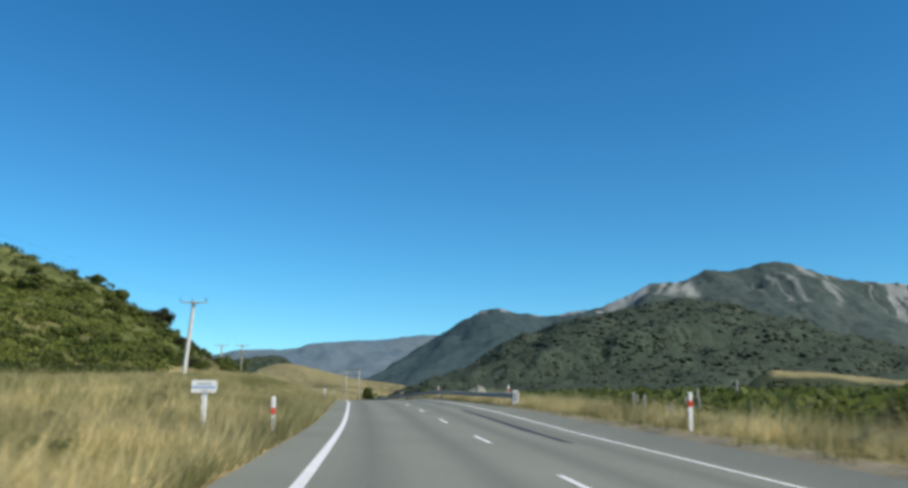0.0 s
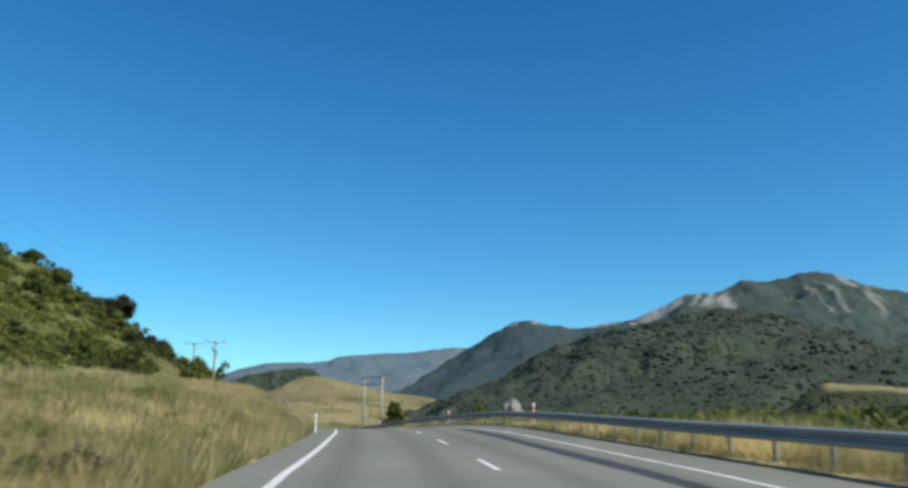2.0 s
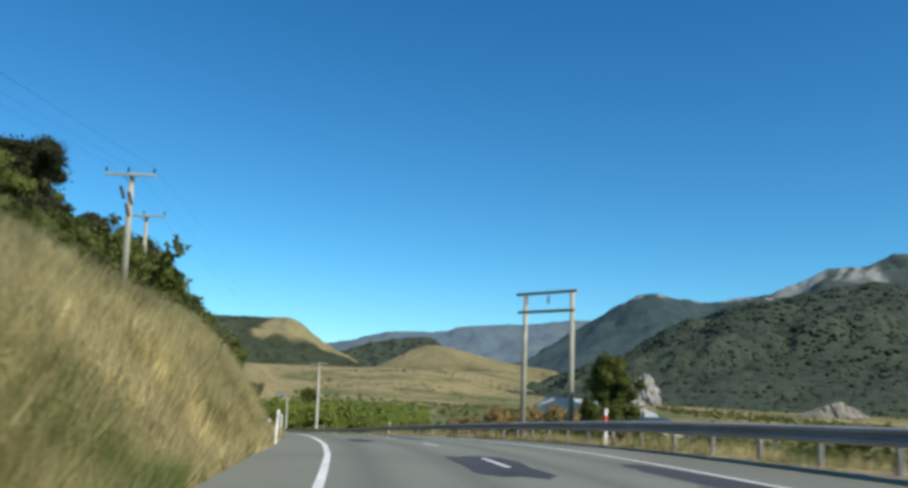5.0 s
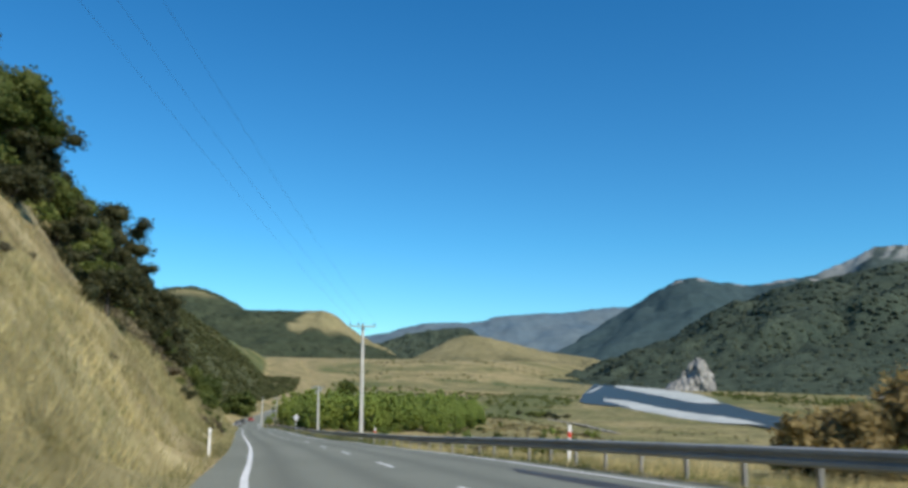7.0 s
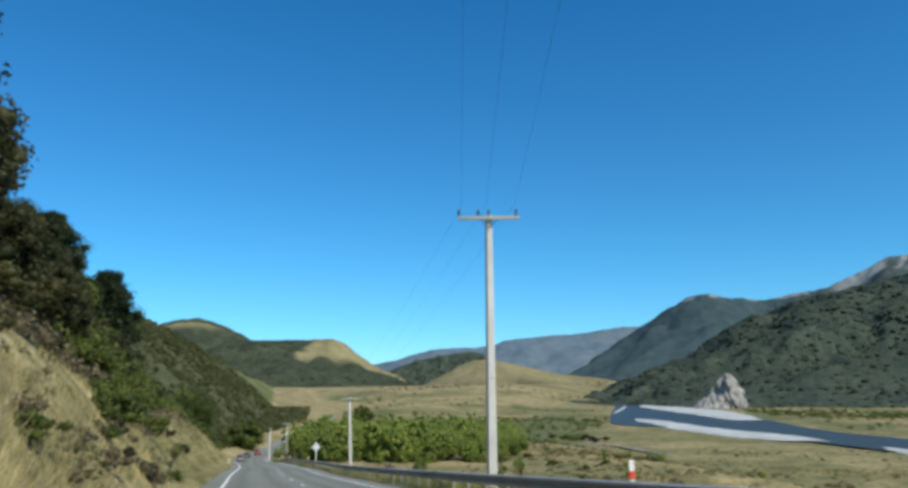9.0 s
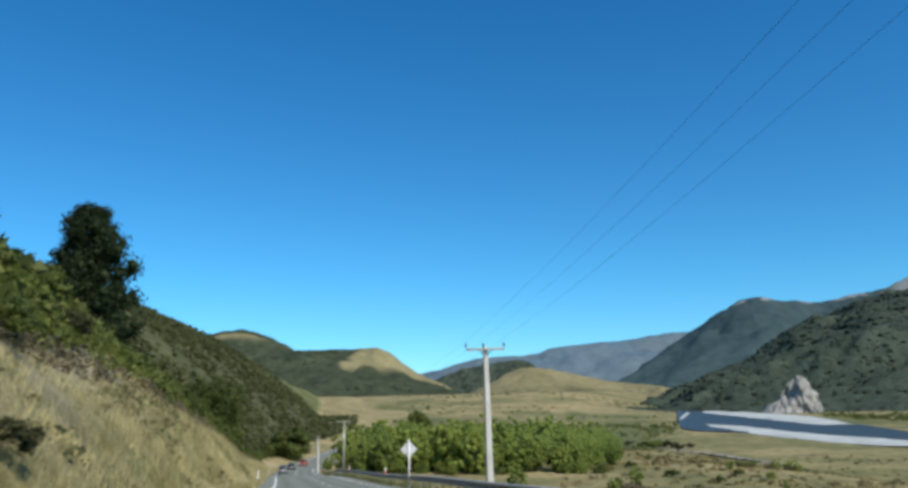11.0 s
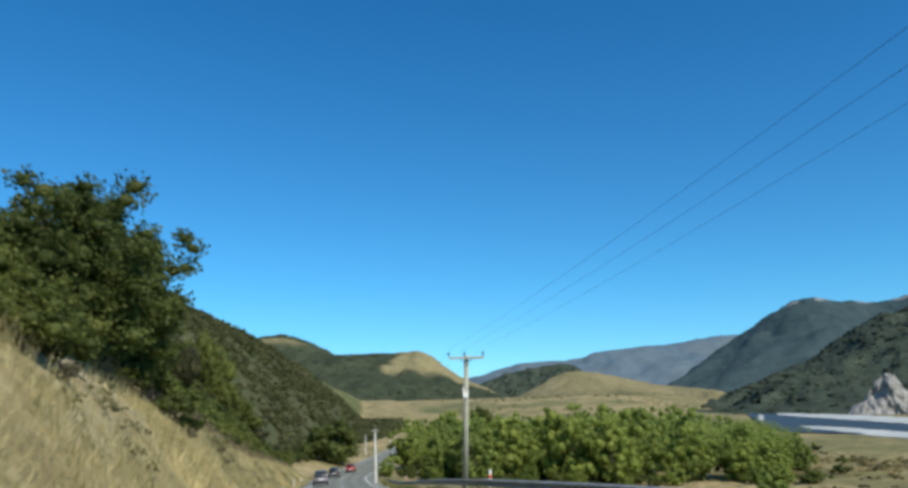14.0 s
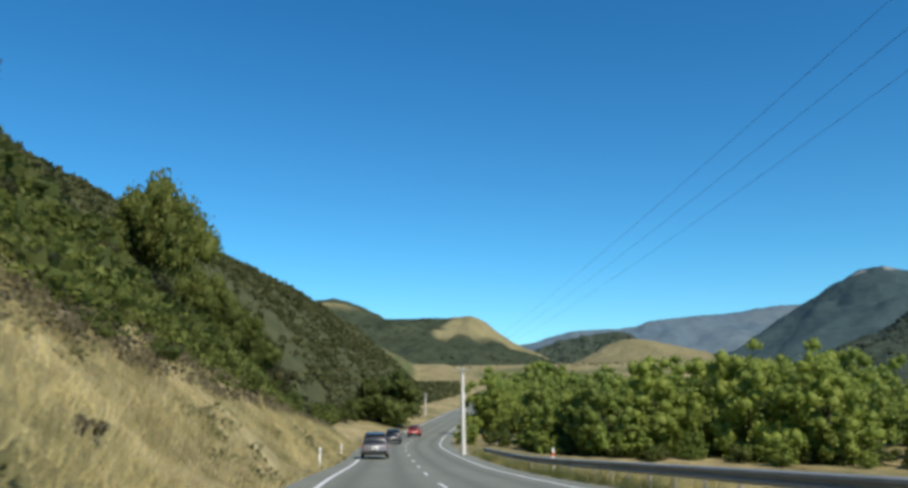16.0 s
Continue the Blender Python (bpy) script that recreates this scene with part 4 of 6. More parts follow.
EARTH_BANK = speckled("eroded_earth", (0.09, 0.088, 0.06), (0.3, 0.28, 0.23), 0.05, 0.95, 0, 9, 0.5)
ROCK = speckled("pale_greywacke", (0.13, 0.127, 0.112), (0.36, 0.35, 0.315), 0.11, 0.95, 0, 9, 0.5)
rock_face("rock_cliff", (-4, 1106, -22), (56, 1113, -22), (44, 1116, 19), 26, 3, "pale broken rock slip in dark forest above the river")
rock_face("eroded_bank", (188, 1012, -26), (268, 1024, -22), (235, 1020, -6), 30, 8, "pale eroded bank below the forest")

# ---- plants ----
RNG = np.random.default_rng(7)
ICO = np.array([(0, 0, 1)] + [(0.894 * math.cos(a * 1.2566), 0.894 * math.sin(a * 1.2566), 0.447) for a in range(5)] + [(0.894 * math.cos(a * 1.2566 + 0.628), 0.894 * math.sin(a * 1.2566 + 0.628), -0.447) for a in range(5)] + [(0, 0, -1)])
ICO_F = np.array([(0, 1 + k, 1 + (k + 1) % 5) for k in range(5)] + [(1 + k, 6 + k, 1 + (k + 1) % 5) for k in range(5)] + [(1 + (k + 1) % 5, 6 + k, 6 + (k + 1) % 5) for k in range(5)] + [(11, 6 + (k + 1) % 5, 6 + k) for k in range(5)])

OLIVE_GRASS = grass_material("olive_grass_blades", (0.32, 0.29, 0.135), (0.52, 0.455, 0.235), (0.2, 0.215, 0.075), 0.0)
LUSH_GRASS = foliage("lush_grass_blades", (0.09, 0.13, 0.04), (0.13, 0.18, 0.06), (0.19, 0.22, 0.08), 0.2)
BUSH_LEAF = foliage("scrub_leaves", (0.085, 0.112, 0.03), (0.13, 0.162, 0.044), (0.18, 0.2, 0.06))
DARK_LEAF = foliage("dark_leaves", (0.035, 0.042, 0.022), (0.07, 0.075, 0.036), (0.12, 0.115, 0.055))
WILLOW_LEAF = foliage("willow_leaves", (0.21, 0.27, 0.066), (0.255, 0.325, 0.08), (0.31, 0.365, 0.105))
PINE_LEAF = foliage("pine_needles", (0.028, 0.047, 0.021), (0.045, 0.068, 0.028), (0.068, 0.09, 0.038))
BROWN_LEAF = foliage("dead_scrub", (0.1, 0.088, 0.062), (0.17, 0.147, 0.105), (0.25, 0.215, 0.155))
BANK_WEED = foliage("bank_weed_leaves", (0.2, 0.185, 0.09), (0.28, 0.255, 0.13), (0.36, 0.31, 0.18))
OCHRE_LEAF = foliage("ochre_brush", (0.2, 0.155, 0.07), (0.32, 0.25, 0.12), (0.42, 0.34, 0.18))
STRAW = grass_material("dry_grass_blades", (0.51, 0.415, 0.235), (0.74, 0.625, 0.385), (0.31, 0.28, 0.125), 0.09)
OLD_GRASS = grass_material("weathered_grass_blades", (0.5, 0.415, 0.235), (0.74, 0.63, 0.4), (0.28, 0.26, 0.11), 0.06)
GREEN_GRASS = grass_material("green_grass_blades", (0.3, 0.27, 0.12), (0.46, 0.4, 0.2), (0.16, 0.185, 0.06), -0.01)
SLOPE_LEAF = foliage("slope_scrub_leaves", (0.085, 0.105, 0.03), (0.12, 0.145, 0.043), (0.165, 0.178, 0.058))
HILL_LEAF = foliage("hill_scrub_leaves", (0.15, 0.18, 0.045), (0.19, 0.225, 0.058), (0.24, 0.26, 0.078))
FAR_SCRUB = foliage("far_scrub_leaves", (0.085, 0.096, 0.042), (0.11, 0.12, 0.052), (0.15, 0.148, 0.07))
LOW_BRUSH = foliage("low_brush_leaves", (0.07, 0.065, 0.03), (0.12, 0.105, 0.05), (0.18, 0.15, 0.075))
GREY_TIMBER = speckled("grey_timber", (0.3, 0.28, 0.25), (0.48, 0.46, 0.42), 2.0, 0.9)
BARK = speckled("rough_bark", (0.05, 0.042, 0.034), (0.11, 0.095, 0.08), 2.0, 0.95)


def tri_mesh(name, V, F, material, smooth=False):
    me = bpy.data.meshes.new(name)
    V, F = np.asarray(V, np.float32), np.asarray(F, np.int32)
    k = F.shape[1]
    me.vertices.add(len(V))
    me.vertices.foreach_set("co", V.ravel())
    me.loops.add(F.size)
    me.loops.foreach_set("vertex_index", F.ravel())
    me.polygons.add(len(F))
    me.polygons.foreach_set("loop_start", np.arange(0, F.size, k, dtype=np.int32))
    if smooth:
        me.polygons.foreach_set("use_smooth", np.ones(len(F), bool))
    me.materials.append(material)
    me.update(calc_edges=True)
    me.validate()
    return me


def leaves(centres, size, rng, long=1.3, up=0.0):
    """A pointed leaf at each centre, turned at random."""
    n = len(centres)
    a = rng.normal(size=(n, 3))
    a[:, 2] = a[:, 2] * 0.7 + up
    a /= np.linalg.norm(a, axis=1)[:, None]
    b = np.cross(a, rng.normal(size=(n, 3)))
    b /= np.linalg.norm(b, axis=1)[:, None]
    s = size * rng.uniform(0.6, 1.4, (n, 1))
    V = np.stack([centres - a * s * long * 0.4 + b * s * 0.6, centres - a * s * long * 0.4 - b * s * 0.6, centres + a * s * long * 0.6], 1).reshape(-1, 3)
    return V, np.arange(n * 3).reshape(n, 3)


def crown_mesh(name, material, seed, r, h, lift, clumps, per, leaf, kind="round", core_size=0.7):
    """A crown of leaf clumps, each with a small dark core, in an uneven outline with gaps."""
    rng = np.random.default_rng(seed)
    Vs, Fs, n = [], [], 0
    for k in range(clumps):
        if kind == "cone":
            q = rng.uniform(0, 1) ** 0.8
            a = rng.uniform(0, 6.283)
            ring = (1 - q) * rng.uniform(0.55, 1.05) * (0.8 + 0.25 * math.sin(3 * a + seed + 6 * q)) + 0.05
            ring *= min(1.0, 0.5 + 1.8 * q)
            c = np.array([r * ring * math.cos(a), r * ring * math.sin(a), lift + h * q])
            cr = r * (0.13 + 0.14 * (1 - q)) * rng.uniform(0.7, 1.2)
        elif kind == "tiers":                       # flat sprays on whorled limbs, with gaps between the whorls
            tier = k % 13
            q = (tier + rng.uniform(0, 0.45)) / 13
            a = 2.4 * (k // 13) + 0.9 * tier + rng.normal(0, 0.22)
            reach = (1 - q ** 2.2) ** 0.6 * min(1.0, 0.72 + 1.1 * q) * (0.84 + 0.16 * math.sin(2.1 * tier + seed)) + 0.06
            out = reach * rng.uniform(0.3, 1.0) * (0.85 + 0.2 * math.sin(2 * a + tier))
            c = np.array([r * out * math.cos(a), r * out * math.sin(a), lift + h * q + 0.07 * h * out * rng.uniform(-0.4, 0.8)])
            cr = r * (0.14 + 0.1 * (1 - q)) * rng.uniform(0.7, 1.25)
        else:
            d = rng.normal(size=3)
            d /= np.linalg.norm(d)
            d[2] = d[2] * 0.9 + 0.1 if kind in ("full", "feather", "fine") else abs(d[2]) * 1.1 - 0.15
            q = rng.uniform(0.45, 1.0) * (0.82 + 0.25 * math.sin(2.3 * d[0] * 3 + seed) * math.cos(2 * d[1] * 3 + seed))
            c = np.array([d[0] * r * q, d[1] * r * q, lift + h * 0.35 + d[2] * h * 0.62 * q])
            cr = r * (rng.uniform(0.13, 0.32) if kind == "feather" else rng.uniform(0.12, 0.2) if kind == "fine" else rng.uniform(0.2, 0.34))
        core = ICO * cr * core_size * rng.uniform(0.75, 1.25, (12, 1)) * [1, 1, 0.8] + c
        Vs.append(core)
        Fs.append(ICO_F + n)
        n += 12
        off = rng.normal(size=(per, 3))
        off = off / np.linalg.norm(off, axis=1)[:, None] * cr * rng.uniform(max(0.5, core_size - 0.1), 1.03, (per, 1)) * [1, 1, 0.8]
        V, F = leaves(c + off, leaf, rng)
        Vs.append(V)
        Fs.append(F + n)
        n += len(V)
    return tri_mesh(name, np.concatenate(Vs), np.concatenate(Fs), material, True)


def trunk_mesh(seed, h, r, limbs=4, spread_r=1.0, lean=0.15):
    rng = random.Random(seed)
    bm = bmesh.new()
    a, b = Vector((0, 0, -0.5)), Vector((rng.uniform(-lean, lean) * h * 0.3, rng.uniform(-lean, lean) * h * 0.3, h * 0.5))
    add_tube(bm, a, b, r, r * 0.6, 6)
    add_tube(bm, b, b + Vector((rng.uniform(-0.2, 0.2), rng.uniform(-0.2, 0.2), h * 0.35)), r * 0.6, r * 0.2, 5)
    for k in range(limbs):
        t = rng.uniform(0.35, 1.0)
        p, ang = a.lerp(b, t), 2 * math.pi * (k + rng.random() * 0.5) / limbs
        q = p + Vector((math.cos(ang) * spread_r * 0.6, math.sin(ang) * spread_r * 0.6, h * rng.uniform(0.15, 0.3)))
        add_tube(bm, p, q, r * 0.35, r * 0.12, 4)
    me = bpy.data.meshes.new("trunk")
    bm.to_mesh(me)
    bm.free()
    me.materials.append(BARK)
    return me


def tree_kind(name, category, label, crown, trunk):
    """A tree to copy: an empty with its trunk and crown, built once far below use and then moved."""
    ob = tagged(new(name), label, category)
    for key, me in (("trunk", trunk), ("crown", crown)):
        c = new(key, me)
        c.parent = ob
    return ob


USED = set()


def plant(kind, x, y, size, turn=None, z=None, squash=1.0, group=""):
    z = ground_z(x, y) - 0.12 * size if z is None else z
    m = Matrix.LocRotScale((x, y, z), Euler((0, 0, RNG.uniform(0, 6.283) if turn is None else turn)), None)
    first = kind.name not in USED
    USED.add(kind.name)
    ob = kind if first else copy_thing(kind, m)
    ob.matrix_basis = m
    ob.scale = (size, size, size * squash)
    if group:
        tagged(ob, group=group)
    return ob


bushes = [tree_kind("bush", "bush", "dense green roadside bush on the hillside", crown_mesh("crown", BUSH_LEAF, 10 + k, 1.0, 1.25, 0.0, 20, 74, 0.065, core_size=0.6), trunk_mesh(k, 1.0, 0.07, 3, 0.7)) for k in range(3)]
dark_bushes = [tree_kind("dark_bush", "bush", "dark brownish native bush on the cut slope", crown_mesh("crown", DARK_LEAF, 30 + k, 1.0, 1.35, 0.0, 20, 74, 0.065, core_size=0.6), trunk_mesh(20 + k, 1.0, 0.07, 3, 0.7)) for k in range(3)]
big_green = [tree_kind("large_bush", "bush", "tall green leafy bush above the cut bank", crown_mesh("crown", BUSH_LEAF, 15 + k, 1.0, 1.45, 0.0, 50, 160, 0.037, core_size=0.62), trunk_mesh(5 + k, 1.2, 0.06, 5, 0.7)) for k in range(2)]
big_dark = [tree_kind("large_dark_bush", "bush", "tall dark grey-green tree above the cut bank", crown_mesh("crown", DARK_LEAF, 35 + k, 1.0, 1.5, 0.0, 50, 160, 0.037, core_size=0.62), trunk_mesh(25 + k, 1.2, 0.06, 5, 0.7)) for k in range(2)]
bank_tree = tree_kind("bank_tree", "tree", "dense green leafy tree leaning over the straw bank", crown_mesh("crown", BUSH_LEAF, 19, 1.0, 1.5, 0.0, 210, 120, 0.026, "fine", 0.45), trunk_mesh(9, 1.2, 0.06, 6, 0.7))
willows = [tree_kind("willow", "tree", "bushy green willow tree on the river flat", crown_mesh("crown", WILLOW_LEAF, 50 + k, 1.0, 1.8, 0.1, 110, 48, 0.043, "fine", 0.7), trunk_mesh(40 + k, 1.6, 0.05, 5, 0.8)) for k in range(3)]
inner_willows = [tree_kind("willow", "tree", "bushy green willow tree deep in the thicket", crown_mesh("crown", WILLOW_LEAF, 57 + k, 1.0, 1.8, 0.15, 52, 22, 0.066, "fine", 0.78), trunk_mesh(47 + k, 1.6, 0.05, 4, 0.8)) for k in range(3)]
far_bushes = [tree_kind("hillside_bush", "bush", "green bush high on the hillside", crown_mesh("crown", BUSH_LEAF, 130 + k, 1.0, 1.25, 0.0, 18, 56, 0.07), trunk_mesh(115 + k, 1.0, 0.06, 3, 0.6)) for k in range(3)]
shrubs = [tree_kind("low_shrub", "bush", "small green shrub in dry grass", crown_mesh("crown", BUSH_LEAF, 120 + k, 1.0, 1.1, 0.0, 12, 36, 0.1), trunk_mesh(110 + k, 0.8, 0.05, 3, 0.6)) for k in range(3)]
round_tree = tree_kind("round_tree", "tree", "broad round dark green tree beside the road", crown_mesh("crown", BUSH_LEAF, 71, 1.0, 1.6, 0.15, 60, 110, 0.055, "full"), trunk_mesh(61, 1.4, 0.08, 5, 0.8))
pine = tree_kind("pine_tree", "tree", "tall dark pine tree on the hillside", crown_mesh("crown", PINE_LEAF, 81, 1.32, 2.75, 0.25, 320, 84, 0.04, "tiers", 0.42), trunk_mesh(62, 3.0, 0.09, 6, 0.5, 0.02))
dead_bushes = [tree_kind("dry_shrub", "bush", "brown half-dead shrub on the dry bank", crown_mesh("crown", BROWN_LEAF, 90 + k, 1.0, 1.1, 0.0, 13, 44, 0.11), trunk_mesh(70 + k, 0.9, 0.05, 4, 0.7)) for k in range(2)]


def land_at(s, lat):
    p = [on_road(a, b) for a, b in zip(s, lat)]
    x, y = np.array([q.x for q in p]), np.array([q.y for q in p])
    return x, y, ground_parts(x, y)[0]


# the scrub slope left of the road: first open hill, then the cut, then the long bank
def bare_width(s):
    return np.interp(s, [20, 70, 100, 130, 160, 200, 240, 300, 400, 440], [60, 36, 22, 13, 9, 8, 7, 6, 6, 12])


n = 290
ss = np.concatenate([RNG.uniform(60, 170, 90), RNG.uniform(150, 430, 200)])
dd = bare_width(ss) + RNG.exponential(1.0, n) * np.where(ss < 160, 14, 8)
X, Y, Z = land_at(ss, seal_left(ss) - 0.35 - dd)
for k in range(n):
    dark = RNG.random() < np.interp(ss[k], [120, 165, 225, 260], [0.25, 0.85, 0.75, 0.25])
    pool = far_bushes if dd[k] > bare_width(ss[k]) + 9 or ss[k] < 125 else dark_bushes if dark else bushes
    size = RNG.uniform(1.3, 2.7) * np.interp(dd[k] - bare_width(ss[k]), [0, 6, 25], [0.75, 1.1, 1.35]) * np.interp(ss[k], [100, 130, 262, 280], [0.42, 1.0, 1.0, 0.7])
    plant(pool[RNG.integers(3)], X[k], Y[k], size, z=Z[k] - 0.3 * size, squash=RNG.uniform(0.8, 1.15), group="hillside scrub")
for k in range(100):                                # the lower edge of the scrub along the long bank
    s = RNG.uniform(232, 425)
    X1, Y1, Z1 = land_at([s], [float(seal_left(s)) - 0.4 - RNG.uniform(4.8, 10.5)])
    plant((bushes if RNG.random() < 0.8 else dark_bushes)[RNG.integers(3)], X1[0], Y1[0], RNG.uniform(0.8, 1.5), z=Z1[0] - 0.3, squash=RNG.uniform(0.7, 1.0), group="hillside scrub")
for k in range(150):                               # weeds and small shrubs in the first grass
    s = RNG.uniform(4, 112)
    X1, Y1, Z1 = land_at([s], [float(seal_left(s)) - 1.8 - RNG.exponential(6)])
    plant((shrubs if RNG.random() < 0.65 else dead_bushes[:2] + shrubs[:1])[RNG.integers(3)], X1[0], Y1[0], RNG.uniform(0.25, 0.6), z=Z1[0] - 0.08, squash=0.8, group="bank shrubs")
for k in range(60):
    s = RNG.uniform(90, 400)
    d = RNG.uniform(0.25, 1.0) * bare_width(s)
    X1, Y1, Z1 = land_at([s], [float(seal_left(s)) - 0.6 - d])
    plant(dead_bushes[RNG.integers(2)], X1[0], Y1[0], RNG.uniform(0.2, 0.5), z=Z1[0] - 0.1, group="bank shrubs")
for k in range(26):                                # green bushes that come down to the road between two straw faces
    s = RNG.uniform(304, 326)
    X1, Y1, Z1 = land_at([s], [float(seal_left(s)) - 0.4 - RNG.uniform(3.2, 8.0)])
    plant(bushes[RNG.integers(3)], X1[0], Y1[0], RNG.uniform(0.9, 1.6), z=Z1[0] - 0.2, squash=RNG.uniform(0.8, 1.1), group="hillside scrub")
for s, d, size in ((217, 2.4, 1.3), (219.5, 2.8, 1.5), (222, 3.0, 1.6), (225, 3.4, 1.6), (228, 2.6, 1.2), (221, 4.4, 1.7)):
    p = on_road(s, float(seal_left(s)) - 0.35 - d)
    plant(bushes[RNG.integers(3)], p.x, p.y, size, group="hillside scrub")
for k in range(55):                                # low growth and roots breaking up the face of the cut
    s = RNG.uniform(184, 244)
    X1, Y1, Z1 = land_at([s], [float(seal_left(s)) - 0.4 - RNG.uniform(1.0, 4.6)])
    plant((dead_bushes + bushes[:1] + dark_bushes[:1])[RNG.integers(4)], X1[0], Y1[0], RNG.uniform(0.3, 0.8), z=Z1[0] - 0.12, squash=0.85, group="bank shrubs")
for k in range(46):                                # dark scrub overhanging the cut
    s = RNG.uniform(178, 236)
    X1, Y1, Z1 = land_at([s], [float(seal_left(s)) - 0.4 - RNG.uniform(4.2, 9.0)])
    plant((dark_bushes if RNG.random() < 0.7 else bushes)[RNG.integers(3)], X1[0], Y1[0], RNG.uniform(1.0, 1.8), z=Z1[0] - 0.2, squash=RNG.uniform(0.8, 1.1), group="hillside scrub")
# big trees on the spur, over the cut and along the bank
for x, y, size, pool in ((-59, 154, 4.0, dark_bushes), (-64, 147, 2.4, bushes), (-70, 150, 1.8, bushes), (-76, 138, 1.5, bushes), (-57, 165, 3.4, dark_bushes), (-60, 172, 3.6, bushes), (-66, 180, 3.8, dark_bushes),
                        (-75, 199, 4.2, dark_bushes), (-38, 131, 1.8, bushes), (-35, 128, 1.5, bushes), (-41, 140, 2.2, bushes), (-45, 150, 2.6, bushes),
                        (-75.5, 196, 2.4, dark_bushes), (-67.2, 195.2, 2.9, dark_bushes), (-68.8, 197.4, 2.5, dark_bushes)):
    plant((big_dark if pool is dark_bushes else big_green)[RNG.integers(2)], x, y, size, group="large hillside bushes")
for s, lat, size, squash, pool in ((206, -11.0, 1.9, 1.2, 0), (213, -10.1, 2.0, 1.2, 0), (217, -9.8, 1.9, 1.15, 0), (222, -10.0, 1.9, 1.1, 0), (230, -10.2, 1.9, 1.1, 0), (238, -11, 2.1, 1.1, 1), (186, -10.5, 1.8, 1.1, 1), (193, -10.5, 1.8, 1.1, 1), (199, -11, 1.9, 1.1, 0),
                                   (380, -13.0, 3.5, 1.85, 1), (387, -12.2, 2.6, 1.4, 1), (394, -11.3, 2.9, 1.35, 1), (402, -11.2, 2.7, 1.3, 1), (409, -10.4, 2.3, 1.25, 0), (416, -10.2, 2.1, 1.2, 1)):
    p = on_road(s, lat)
    plant((big_green if pool else big_dark)[RNG.integers(2)], p.x, p.y, size, squash=squash, group="large hillside bushes")
over = tree_kind("overhanging_tree", "tree", "dark tree leaning out over the cut bank", crown_mesh("crown", DARK_LEAF, 38, 1.0, 1.2, 0.55, 60, 120, 0.045, "full", 0.6), trunk_mesh(29, 1.6, 0.07, 5, 0.7))
plant(big_dark[1], -71, 197, 2.5, turn=1.3, group="large hillside bushes")
plant(big_green[0], -4.3, 128.8, 2.0, turn=0.6, squash=2.1, group="roadside trees")
plant(big_dark[0], -136.6, 316.6, 1.85, squash=1.9, group="large hillside bushes")
for s, lat, size in ((203, -8.3, 1.6), (209, -8.0, 1.7), (214.5, -7.8, 1.75), (219.5, -7.7, 1.6), (224, -7.8, 1.35)):
    p = on_road(s, lat)
    plant(over, p.x, p.y, size, group="trees over the cut")
plant(pine, -130.6, 283.3, 5.0, z=-1.2, squash=1.15)
for x, y, size, squash in ((-116.5, 286.5, 3.8, 1.0), (-119.5, 290.5, 4.1, 1.0), (-123.8, 297.2, 3.0, 0.75), (-121.4, 294.4, 2.4, 0.8), (-121.4, 292.0, 2.9, 0.85)):
    plant(bank_tree, x, y, size, squash=squash, group="trees over the bank")
plant(pine, -87, 222, 2.2, squash=0.86)
plant(round_tree, -189.5, 434, 7.4, z=-23.2, squash=0.95)
plant(round_tree, -199, 578, 6.0, squash=1.1)
for x, y, size in ((-181.8, 403, 3.2), (-186, 415, 2.6), (-204, 449, 4.0), (-176, 394, 2.2), (-172, 385, 2.0)):
    plant(bushes[RNG.integers(3)], x, y, size, group="roadside trees")
conifer = tree_kind("conical_tree", "tree", "dense conical green tree beyond the guard rail", crown_mesh("crown", BUSH_LEAF, 83, 1.0, 1.9, 0.0, 110, 130, 0.04, "tiers"), trunk_mesh(63, 1.6, 0.06, 4, 0.4))
plant(conifer, -15.5, 143.6, 2.15, z=-2.4, squash=1.25)

# a spiky shrub beside the timber poles, its shoots leaning over the slope
def spiky_shrub(x, y, z):
    rng = np.random.default_rng(4)
    ob = thing("spiky_shrub", Matrix.Translation((x, y, z)), "green shrub with long arching shoots beside timber poles", "bush", "")
    c = []
    for k in range(34):
        a, tilt, long = rng.uniform(0, 6.283), rng.uniform(0.25, 1.15), rng.uniform(1.8, 3.6)
        u = rng.uniform(0.1, 1, 46)[:, None] * long
        bend = u * math.sin(tilt) + 0.06 * u ** 2
        c.append(np.concatenate([math.cos(a) * bend, math.sin(a) * bend, u * math.cos(tilt)], 1) + rng.normal(0, 0.09, (46, 3)))
    V, F = leaves(np.concatenate(c), 0.22, rng, 1.8)
    crown = new("crown", tri_mesh("crown", V, F, BUSH_LEAF))
    crown.parent = ob
    bm = bmesh.new()
    for k in range(9):
        a = k * 0.7
        add_tube(bm, (0, 0, -0.3), (math.cos(a) * 1.1, math.sin(a) * 1.1, 1.9), 0.04, 0.012, 5)
    part("stems", bm, BARK, ob)


